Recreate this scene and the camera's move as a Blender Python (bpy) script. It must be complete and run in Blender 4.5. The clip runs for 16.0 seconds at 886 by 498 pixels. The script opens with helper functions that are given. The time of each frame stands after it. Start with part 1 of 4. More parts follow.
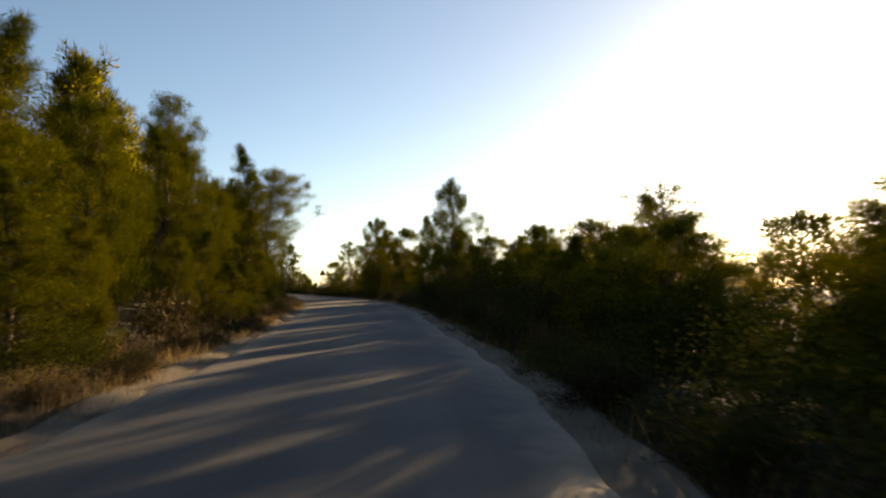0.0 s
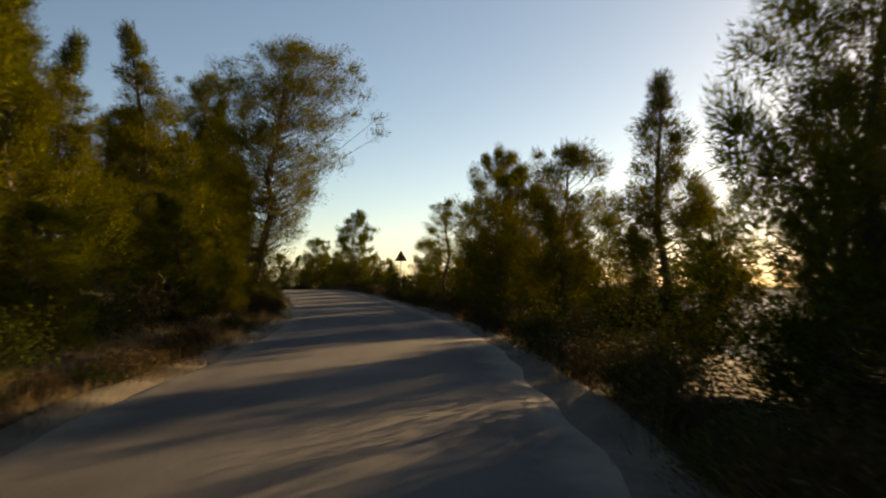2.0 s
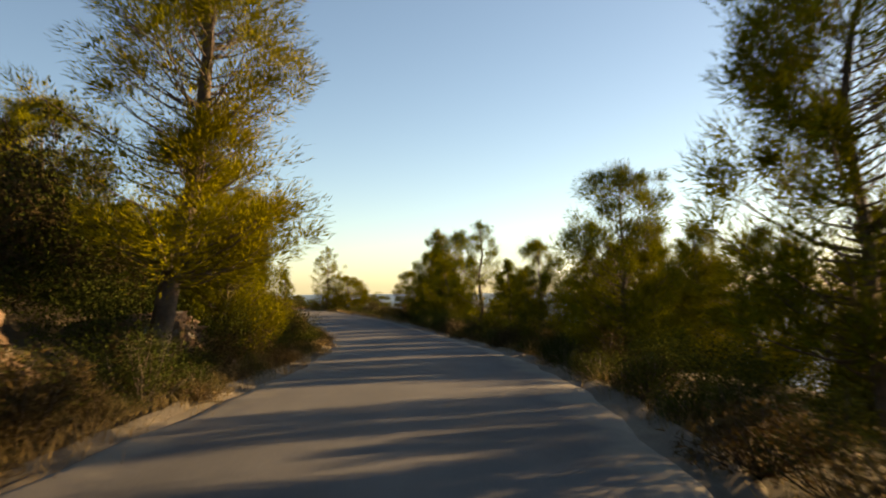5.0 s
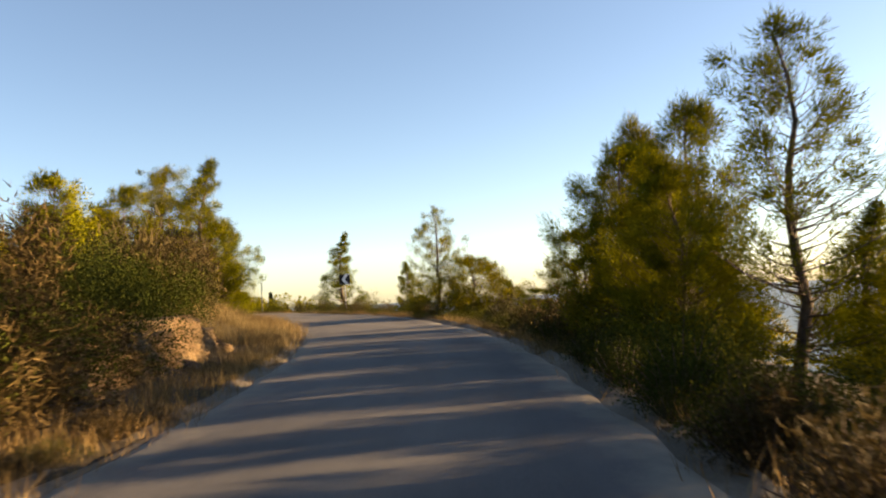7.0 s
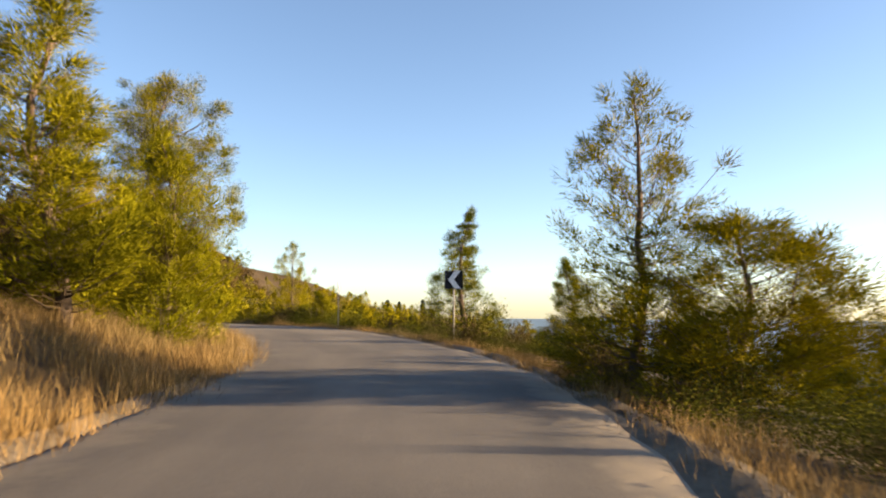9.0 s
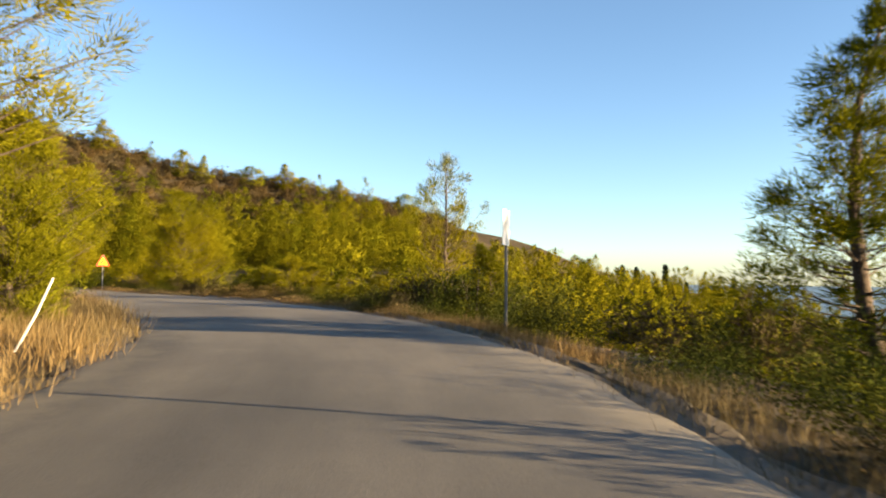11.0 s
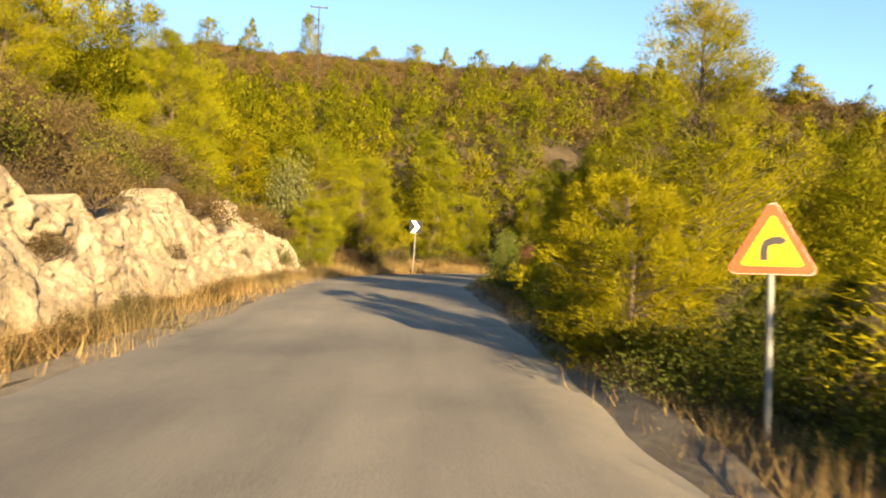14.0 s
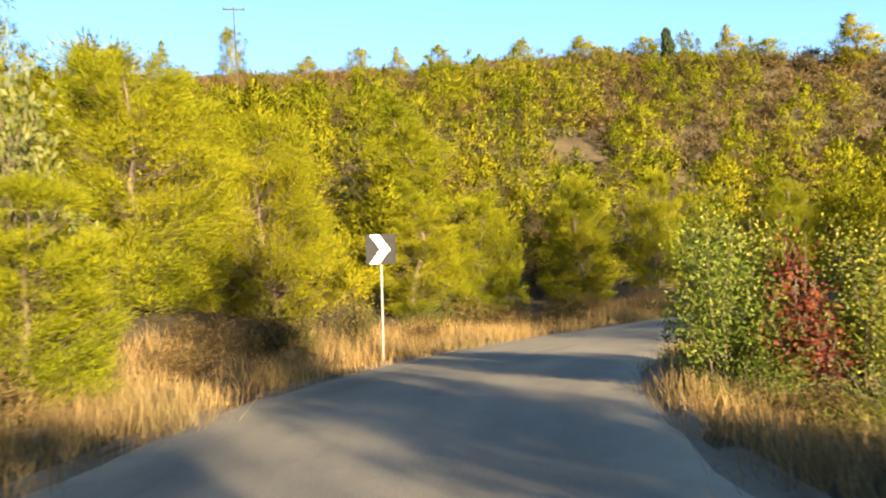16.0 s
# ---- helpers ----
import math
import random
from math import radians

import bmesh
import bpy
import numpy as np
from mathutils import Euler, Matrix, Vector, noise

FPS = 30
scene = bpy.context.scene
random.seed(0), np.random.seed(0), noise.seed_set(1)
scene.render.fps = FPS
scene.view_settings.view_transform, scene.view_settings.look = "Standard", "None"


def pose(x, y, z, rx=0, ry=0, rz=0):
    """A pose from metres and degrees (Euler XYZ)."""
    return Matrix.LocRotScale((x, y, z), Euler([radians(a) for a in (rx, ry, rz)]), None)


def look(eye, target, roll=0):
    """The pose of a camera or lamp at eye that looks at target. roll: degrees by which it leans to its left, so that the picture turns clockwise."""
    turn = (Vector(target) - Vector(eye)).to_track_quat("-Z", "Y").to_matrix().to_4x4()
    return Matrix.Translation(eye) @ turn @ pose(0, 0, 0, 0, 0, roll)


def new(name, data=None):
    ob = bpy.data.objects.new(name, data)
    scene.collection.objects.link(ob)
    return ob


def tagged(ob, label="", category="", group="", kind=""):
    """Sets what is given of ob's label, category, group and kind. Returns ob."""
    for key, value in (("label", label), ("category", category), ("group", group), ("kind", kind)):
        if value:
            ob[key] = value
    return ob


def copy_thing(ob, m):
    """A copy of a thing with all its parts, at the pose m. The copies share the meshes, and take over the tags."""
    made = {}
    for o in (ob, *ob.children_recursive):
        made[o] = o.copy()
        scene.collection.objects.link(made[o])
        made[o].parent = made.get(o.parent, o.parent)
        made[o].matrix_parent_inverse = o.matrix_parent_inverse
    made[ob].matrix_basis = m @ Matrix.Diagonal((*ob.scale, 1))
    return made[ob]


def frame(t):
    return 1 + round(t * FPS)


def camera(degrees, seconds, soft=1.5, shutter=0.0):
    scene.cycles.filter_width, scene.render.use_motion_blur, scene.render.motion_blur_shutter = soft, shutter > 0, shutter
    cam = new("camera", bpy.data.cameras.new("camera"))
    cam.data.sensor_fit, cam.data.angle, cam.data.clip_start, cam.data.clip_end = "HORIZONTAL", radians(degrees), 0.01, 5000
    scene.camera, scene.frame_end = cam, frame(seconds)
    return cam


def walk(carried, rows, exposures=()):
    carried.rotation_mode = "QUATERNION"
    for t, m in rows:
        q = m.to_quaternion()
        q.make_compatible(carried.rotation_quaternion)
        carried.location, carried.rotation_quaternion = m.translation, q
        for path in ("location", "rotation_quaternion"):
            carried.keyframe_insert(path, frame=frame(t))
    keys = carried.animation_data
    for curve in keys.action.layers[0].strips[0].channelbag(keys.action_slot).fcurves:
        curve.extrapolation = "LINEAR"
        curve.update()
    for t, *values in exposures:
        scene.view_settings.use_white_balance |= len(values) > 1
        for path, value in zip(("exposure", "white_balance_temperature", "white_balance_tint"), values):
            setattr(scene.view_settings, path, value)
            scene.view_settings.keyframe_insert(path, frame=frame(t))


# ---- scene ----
cam = camera(59.9, 16.0, soft=2.0, shutter=0.15)
PATH = [
    (0, (0.000, 0.000, 1.250), (-0.000, 1.997, 1.351), -1.4),
    (0.5, (-0.321, 7.565, 1.392), (-0.428, 9.561, 1.478), -3.3),
    (1, (-0.902, 15.180, 1.478), (-1.118, 17.166, 1.574), -1.3),
    (1.5, (-1.739, 23.013, 1.590), (-1.983, 24.997, 1.669), -0.9),
    (2, (-2.699, 30.728, 1.713), (-3.009, 32.702, 1.791), -0.0),
    (2.5, (-3.946, 38.265, 1.801), (-4.339, 40.225, 1.871), -2.0),
    (3, (-5.520, 45.383, 1.860), (-6.032, 47.314, 1.950), -0.4),
    (3.5, (-7.462, 52.113, 1.898), (-8.144, 53.991, 1.984), 0.4),
    (4, (-9.833, 58.773, 1.975), (-10.642, 60.600, 2.065), 0.4),
    (4.5, (-12.414, 64.933, 2.126), (-13.382, 66.678, 2.251), -0.7),
    (5, (-15.242, 70.663, 2.310), (-16.339, 72.332, 2.407), -0.5),
    (5.2, (-16.421, 72.872, 2.353), (-17.585, 74.495, 2.449), -0.5),
    (7.3, (-32.650, 95.145, 1.542), (-34.161, 96.448, 1.681), -2.7),
    (7.5, (-34.155, 96.611, 1.548), (-35.698, 97.874, 1.704), -2.2),
    (8, (-37.974, 100.192, 1.572), (-39.566, 101.394, 1.703), -2.8),
    (8.2, (-39.568, 101.582, 1.592), (-41.195, 102.736, 1.732), -1.4),
    (10.3, (-59.206, 113.744, 1.834), (-61.059, 114.491, 1.926), -1.4),
    (10.5, (-61.180, 114.529, 1.852), (-63.060, 115.208, 1.913), -0.8),
    (11, (-66.284, 116.223, 1.896), (-68.233, 116.670, 1.964), 0.5),
    (11.5, (-71.733, 117.329, 1.994), (-73.721, 117.550, 2.002), 1.9),
    (12, (-77.354, 117.707, 2.097), (-79.352, 117.615, 2.118), 1.9),
    (12.5, (-83.254, 117.154, 2.155), (-85.213, 116.752, 2.125), 1.0),
    (13, (-89.102, 115.605, 2.199), (-90.983, 114.925, 2.217), 1.8),
    (13.5, (-94.568, 113.086, 2.226), (-96.322, 112.124, 2.246), 2.4),
    (14, (-99.546, 110.003, 2.238), (-101.164, 108.827, 2.263), 1.5),
    (14.5, (-104.248, 106.527, 2.314), (-105.787, 105.252, 2.393), -1.3),
    (15, (-108.672, 102.976, 2.413), (-110.210, 101.702, 2.517), -3.6),
    (15.5, (-113.111, 99.410, 2.534), (-114.686, 98.182, 2.652), -4.7),
    (16, (-117.517, 95.819, 2.659), (-119.188, 94.727, 2.790), -4.2),
]
EXPOSURES = [(0.0, 2.1, 8000, 12), (1.0, 1.8, 8300, 12), (2.5, 1.95, 9000, 13), (3.5, 2.4, 9200, 13), (5.0, 2.5, 8900, 13),
             (8.0, 2.9, 7700, 18), (10.5, 2.8, 6900, 10), (12.0, 2.75, 6700, 6), (13.0, 2.95, 7000, 5), (14.0, 3.05, 7100, 6), (16.0, 3.4, 6400, 3)]
walk(cam, [(t, look(eye, target, roll)) for t, eye, target, roll in PATH], EXPOSURES)

# ---- light: a low evening sun over the right-hand side of the first stretch ----
SUN_AZ, SUN_EL = 30.0, 9.2          # degrees from +y towards +x, and above the horizon
world = bpy.data.worlds.new("evening_sky")
scene.world = world
world.use_nodes = True
wn = world.node_tree.nodes
wn.clear()
sky = wn.new("ShaderNodeTexSky")
sky.sky_type = "NISHITA"
sky.sun_disc = False
sky.sun_elevation = radians(SUN_EL)
sky.sun_rotation = radians(SUN_AZ)
sky.altitude = 400
sky.air_density, sky.dust_density, sky.ozone_density = 0.78, 0.6, 2.2
wbg = wn.new("ShaderNodeBackground")
wbg.inputs[1].default_value = 0.052
wout = wn.new("ShaderNodeOutputWorld")
world.node_tree.links.new(sky.outputs[0], wbg.inputs[0])
world.node_tree.links.new(wbg.outputs[0], wout.inputs[0])

sun_way = Vector((math.sin(radians(SUN_AZ)) * math.cos(radians(SUN_EL)),
                  math.cos(radians(SUN_AZ)) * math.cos(radians(SUN_EL)), math.sin(radians(SUN_EL))))
sun_data = bpy.data.lights.new("sun", "SUN")
sun_data.energy, sun_data.angle, sun_data.color = 4.1, radians(0.6), (1.0, 0.74, 0.43)
sun = new("sun", sun_data)
sun.matrix_world = look(sun_way * 300, (0, 0, 0))


# ---- materials ----
def material(name):
    m = bpy.data.materials.new(name)
    m.use_nodes = True
    nt = m.node_tree
    b = nt.nodes["Principled BSDF"]
    return m, nt, b


def node(nt, kind, **props):
    n = nt.nodes.new(kind)
    for key, value in props.items():
        if key == "blend":
            n.blend_type = value
        elif key == "dtype":
            n.data_type = value
        else:
            n.inputs[key].default_value = value
    return n


def ramp(nt, fac, stops):
    r = nt.nodes.new("ShaderNodeValToRGB")
    while len(r.color_ramp.elements) < len(stops):
        r.color_ramp.elements.new(0.5)
    for e, (p, c) in zip(r.color_ramp.elements, stops):
        e.position, e.color = p, (*c, 1)
    nt.links.new(fac, r.inputs[0])
    return r.outputs[0]


def noise_tex(nt, scale, detail=6, rough=0.6, coord=None):
    n = node(nt, "ShaderNodeTexNoise", Scale=scale, Detail=detail, Roughness=rough)
    if coord is None:
        coord = nt.nodes.new("ShaderNodeTexCoord").outputs["Object"]
    nt.links.new(coord, n.inputs["Vector"])
    return n.outputs[0]


def mixed(nt, fac, a, b, blend="MIX"):
    n = nt.nodes.new("ShaderNodeMix")
    n.data_type, n.blend_type = "RGBA", blend
    for value, slot in ((fac, 0), (a, 6), (b, 7)):
        if isinstance(value, (int, float)):
            n.inputs[slot].default_value = value
        elif isinstance(value, tuple):
            n.inputs[slot].default_value = (*value, 1)
        else:
            nt.links.new(value, n.inputs[slot])
    return n.outputs[2]


def bumped(nt, b, height, strength, distance):
    n = node(nt, "ShaderNodeBump", Strength=strength, Distance=distance)
    nt.links.new(height, n.inputs["Height"])
    nt.links.new(n.outputs[0], b.inputs["Normal"])


def leaf_material(name, dark, mid, light, through_share=0.35, rough=0.6, matt=False, fine=False):
    """Leaves and needles: each blade its own tone, each plant its own cast, some light shining through."""
    m, nt, b = material(name)
    geo = nt.nodes.new("ShaderNodeNewGeometry")
    info = nt.nodes.new("ShaderNodeObjectInfo")
    col = ramp(nt, geo.outputs["Random Per Island"], [(0.0, dark), (0.55, mid), (1.0, light)])
    cast = ramp(nt, info.outputs["Random"], [(0.0, (0.88, 0.95, 0.9)), (0.5, (1, 1, 1)), (1.0, (1.14, 1.04, 0.85))])
    col = mixed(nt, 1.0, col, cast, "MULTIPLY")
    patch = ramp(nt, noise_tex(nt, 0.24, 3, 0.55), [(0.32, (0.62, 0.72, 0.75)), (0.68, (1.25, 1.17, 1.0))])
    col = mixed(nt, 1.0, col, patch, "MULTIPLY")
    if fine:
        tuft = ramp(nt, noise_tex(nt, 7.0, 4, 0.7), [(0.34, (0.55, 0.58, 0.6)), (0.5, (0.97, 0.97, 0.97)), (0.68, (1.22, 1.18, 1.1))])
        col = mixed(nt, 1.0, col, tuft, "MULTIPLY")
    nt.links.new(col, b.inputs["Base Color"])
    b.inputs["Roughness"].default_value = rough
    b.inputs["Specular IOR Level"].default_value = 0.12
    tr = nt.nodes.new("ShaderNodeBsdfTranslucent")
    nt.links.new(col, tr.inputs[0])
    mx = nt.nodes.new("ShaderNodeMixShader")
    mx.inputs[0].default_value = through_share
    if matt:
        nt.nodes.remove(b)
        b = nt.nodes.new("ShaderNodeBsdfDiffuse")
        nt.links.new(col, b.inputs[0])
    nt.links.new(b.outputs[0], mx.inputs[1])
    nt.links.new(tr.outputs[0], mx.inputs[2])
    nt.links.new(mx.outputs[0], nt.nodes["Material Output"].inputs[0])
    return m


NEEDLES = leaf_material("pine_needles", (0.096, 0.095, 0.006), (0.128, 0.122, 0.008), (0.168, 0.157, 0.011), 0.11, matt=True, fine=True)
SHRUB_LEAF = leaf_material("shrub_leaves", (0.026, 0.033, 0.008), (0.036, 0.045, 0.011), (0.05, 0.058, 0.015), 0.1, matt=True)
OLIVE_LEAF = leaf_material("grey_leaves", (0.045, 0.05, 0.018), (0.08, 0.083, 0.028), (0.125, 0.122, 0.042), 0.2)
GLOSSY_LEAF = leaf_material("glossy_leaves", (0.03, 0.05, 0.008), (0.09, 0.11, 0.016), (0.20, 0.19, 0.035), 0.3, 0.5)
BRAMBLE_LEAF = leaf_material("bramble_leaves", (0.034, 0.042, 0.009), (0.052, 0.062, 0.012), (0.08, 0.085, 0.018), 0.15, matt=True)
RED_LEAF = leaf_material("red_leaves", (0.03, 0.008, 0.007), (0.065, 0.014, 0.011), (0.12, 0.038, 0.02), 0.3, 0.5)
DRY_LEAF = leaf_material("dry_twigs", (0.03, 0.022, 0.011), (0.05, 0.036, 0.018), (0.085, 0.062, 0.032), 0.1, matt=True)
HEATH = leaf_material("heath_twigs", (0.04, 0.027, 0.012), (0.075, 0.052, 0.021), (0.12, 0.085, 0.036), 0.2, 0.8)
STRAW = leaf_material("dry_grass_blades", (0.08, 0.055, 0.026), (0.17, 0.122, 0.06), (0.29, 0.22, 0.125), 0.3, 0.7)
CYPRESS_LEAF = leaf_material("cypress_leaves", (0.012, 0.02, 0.012), (0.022, 0.035, 0.02), (0.04, 0.055, 0.03), 0.1)


def rough_material(name, stops, scale, bump=0.4, bump_scale=None, rough=0.9, distance=0.05, second=None):
    m, nt, b = material(name)
    co = nt.nodes.new("ShaderNodeTexCoord").outputs["Object"]
    big = noise_tex(nt, scale, 8, 0.65, co)
    col = ramp(nt, big, stops)
    fine = noise_tex(nt, bump_scale or scale * 12, 8, 0.7, co)
    grain = ramp(nt, fine, [(0.25, (0.6, 0.6, 0.6)), (0.5, (1, 1, 1)), (0.75, (1.25, 1.2, 1.15))])
    col = mixed(nt, 1.0, col, grain, "MULTIPLY")
    if second:
        spot = ramp(nt, noise_tex(nt, second[0], 5, 0.6, co), [(second[1], (0, 0, 0)), (second[1] + 0.08, (1, 1, 1))])
        col = mixed(nt, spot, col, second[2])
    nt.links.new(col, b.inputs["Base Color"])
    b.inputs["Roughness"].default_value = rough
    b.inputs["Specular IOR Level"].default_value = 0.2
    bumped(nt, b, fine, bump, distance)
    return m


BARK = rough_material("pine_bark", [(0.3, (0.04, 0.030, 0.023)), (0.7, (0.115, 0.088, 0.068))], 6, 0.8, 30, distance=0.03)
LIMESTONE = rough_material("limestone", [(0.28, (0.13, 0.098, 0.062)), (0.46, (0.24, 0.195, 0.135)), (0.72, (0.33, 0.285, 0.215))], 1.4, 1.0, 11,
                           distance=0.09, second=(1.9, 0.58, (0.16, 0.115, 0.07)))
RED_ROCK = rough_material("rust_brown_rock", [(0.25, (0.05, 0.033, 0.022)), (0.5, (0.115, 0.076, 0.05)), (0.75, (0.21, 0.155, 0.115))], 1.9, 0.9, 9,
                          distance=0.1, second=(3.0, 0.6, (0.2, 0.19, 0.17)))
EARTH = rough_material("reddish_earth", [(0.25, (0.08, 0.05, 0.026)), (0.5, (0.15, 0.10, 0.052)), (0.75, (0.23, 0.165, 0.09))], 2.2, 0.9, 9,
                       distance=0.08, second=(2.6, 0.62, (0.06, 0.045, 0.025)))
SOIL = rough_material("dry_hillside_soil", [(0.3, (0.022, 0.017, 0.011)), (0.5, (0.038, 0.029, 0.017)), (0.72, (0.070, 0.053, 0.031))], 0.35, 0.6, 5,
                      distance=0.06, second=(0.12, 0.58, (0.038, 0.034, 0.017)))
GRAVEL = rough_material("dusty_gravel", [(0.3, (0.08, 0.067, 0.05)), (0.5, (0.13, 0.11, 0.083)), (0.72, (0.2, 0.172, 0.132))], 0.8, 0.8, 22,
                       distance=0.03, second=(0.5, 0.6, (0.075, 0.064, 0.042)))
WOOD_POLE = rough_material("weathered_pole_wood", [(0.3, (0.024, 0.02, 0.016)), (0.7, (0.045, 0.038, 0.03))], 4, 0.3, 40, distance=0.01)


def plain(name, colour, rough=0.5, metal=0.0, wear=0.12):
    m, nt, b = material(name)
    n = noise_tex(nt, 9, 6, 0.65)
    dirt = ramp(nt, n, [(0.3, (1 - wear * 2.5,) * 3), (0.6, (1, 1, 1))])
    nt.links.new(mixed(nt, 1.0, colour, dirt, "MULTIPLY"), b.inputs["Base Color"])
    b.inputs["Roughness"].default_value, b.inputs["Metallic"].default_value = rough, metal
    b.inputs["Specular IOR Level"].default_value = 0.12
    return m


GALVANISED = plain("galvanised_steel", (0.17, 0.17, 0.165), 0.6, 0.15)
SIGN_GREY = plain("aluminium_sign_back", (0.5, 0.5, 0.5), 0.5, 0.4)
SIGN_YELLOW = plain("yellow_sign_sheet", (0.82, 0.40, 0.015), 0.45)
SIGN_RED = plain("red_sign_border", (0.62, 0.05, 0.02), 0.45)
# dirtier copies of both sheets, with the shade of a backlit sign in their colour
SIGN_YELLOW_BACKLIT = plain("backlit_sign_sheet", (0.28, 0.15, 0.07), 0.6, 0, 0.25)
SIGN_RED_BACKLIT = plain("backlit_sign_border", (0.22, 0.07, 0.05), 0.6, 0, 0.25)
SIGN_BLACK = plain("black_sign_film", (0.025, 0.025, 0.028), 0.45)
SIGN_WHITE = plain("white_sign_film", (0.8, 0.8, 0.8), 0.45)
SIGN_DARK = plain("charcoal_sign_sheet", (0.02, 0.02, 0.023), 0.85)
WHITE_PAINT = plain("chipped_white_paint", (0.75, 0.73, 0.68), 0.6, 0, 0.2)


def asphalt_material():
    m, nt, b = material("worn_asphalt")
    uv = nt.nodes.new("ShaderNodeUVMap")
    uv.uv_map = "road"
    co = nt.nodes.new("ShaderNodeTexCoord").outputs["Object"]
    stretch = node(nt, "ShaderNodeMapping")
    stretch.inputs["Scale"].default_value = (2.2, 0.12, 1)
    nt.links.new(uv.outputs[0], stretch.inputs["Vector"])
    streak = noise_tex(nt, 1.0, 5, 0.6, stretch.outputs[0])
    patch = noise_tex(nt, 0.35, 5, 0.55, co)
    stone = noise_tex(nt, 90, 4, 0.7, co)
    col = ramp(nt, streak, [(0.3, (0.078, 0.078, 0.079)), (0.7, (0.126, 0.124, 0.120))])
    col = mixed(nt, 1.0, col, ramp(nt, patch, [(0.3, (0.72, 0.73, 0.75)), (0.65, (1.12, 1.1, 1.06))]), "MULTIPLY")
    col = mixed(nt, 1.0, col, ramp(nt, stone, [(0.3, (0.6, 0.6, 0.6)), (0.5, (1, 1, 1)), (0.72, (1.5, 1.45, 1.4))]), "MULTIPLY")
    # shade before the bend and warm sunlight beyond it, put into the asphalt colour
    along = nt.nodes.new("ShaderNodeSeparateXYZ")
    nt.links.new(uv.outputs[0], along.inputs[0])
    shade_to_lit = nt.nodes.new("ShaderNodeMapRange")
    shade_to_lit.inputs["From Min"].default_value, shade_to_lit.inputs["From Max"].default_value = 112, 190
    nt.links.new(along.outputs[1], shade_to_lit.inputs["Value"])
    col = mixed(nt, 1.0, col, ramp(nt, shade_to_lit.outputs[0], [(0.0, (0.78, 0.78, 0.8)), (1.0, (1.58, 1.46, 1.25))]), "MULTIPLY")
    # dust and gravel swept to both edges
    edge = nt.nodes.new("ShaderNodeSeparateXYZ")
    nt.links.new(uv.outputs[0], edge.inputs[0])
    off = nt.nodes.new("ShaderNodeMath")
    off.operation = "ABSOLUTE"
    nt.links.new(edge.outputs[0], off.inputs[0])
    wob = nt.nodes.new("ShaderNodeMath")
    wob.operation = "MULTIPLY_ADD"
    wob.inputs[1].default_value = 0.5
    nt.links.new(noise_tex(nt, 1.3, 6, 0.65, co), wob.inputs[0])
    nt.links.new(off.outputs[0], wob.inputs[2])
    rng = nt.nodes.new("ShaderNodeMapRange")
    rng.inputs["From Min"].default_value, rng.inputs["From Max"].default_value = 1.0, 1.3
    nt.links.new(wob.outputs[0], rng.inputs["Value"])
    col = mixed(nt, rng.outputs[0], col, (0.24, 0.21, 0.16))
    nt.links.new(col, b.inputs["Base Color"])
    b.inputs["Roughness"].default_value = 0.85
    b.inputs["Specular IOR Level"].default_value = 0.25
    bumped(nt, b, stone, 0.35, 0.01)
    return m


ASPHALT = asphalt_material()


def water_material():
    m, nt, b = material("sea_water")
    b.inputs["Base Color"].default_value = (0.10, 0.18, 0.26, 1)
    b.inputs["Roughness"].default_value = 0.7
    b.inputs["Specular IOR Level"].default_value = 0.2
    bumped(nt, b, noise_tex(nt, 0.05, 6, 0.6), 0.15, 0.5)
    return m


WATER = water_material()


# ---- mesh helpers ----
def fast_mesh(name, verts, faces, mat, smooth=False):
    """A mesh from numpy arrays: verts (n, 3), faces (m, 3) or (m, 4)."""
    verts, faces = np.asarray(verts, np.float32), np.asarray(faces, np.int32)
    me = bpy.data.meshes.new(name)
    k = faces.shape[1]
    me.vertices.add(len(verts))
    me.vertices.foreach_set("co", verts.ravel())
    me.loops.add(faces.size)
    me.loops.foreach_set("vertex_index", faces.ravel())
    me.polygons.add(len(faces))
    me.polygons.foreach_set("loop_start", np.arange(len(faces), dtype=np.int32) * k)
    me.polygons.foreach_set("loop_total", np.full(len(faces), k, np.int32))
    if smooth:
        me.polygons.foreach_set("use_smooth", np.ones(len(faces), bool))
    me.update(calc_edges=True)
    me.validate()
    me.materials.append(mat)
    return me


def part(name, me, parent, label="", m=None):
    ob = new(name, me)
    ob.parent = parent
    if m is not None:
        ob.matrix_basis = m
    return tagged(ob, label)


def bm_mesh(name, bm, mat, smooth=False):
    me = bpy.data.meshes.new(name)
    bm.to_mesh(me)
    bm.free()
    if smooth:
        for p in me.polygons:
            p.use_smooth = True
    me.materials.append(mat)
    return me


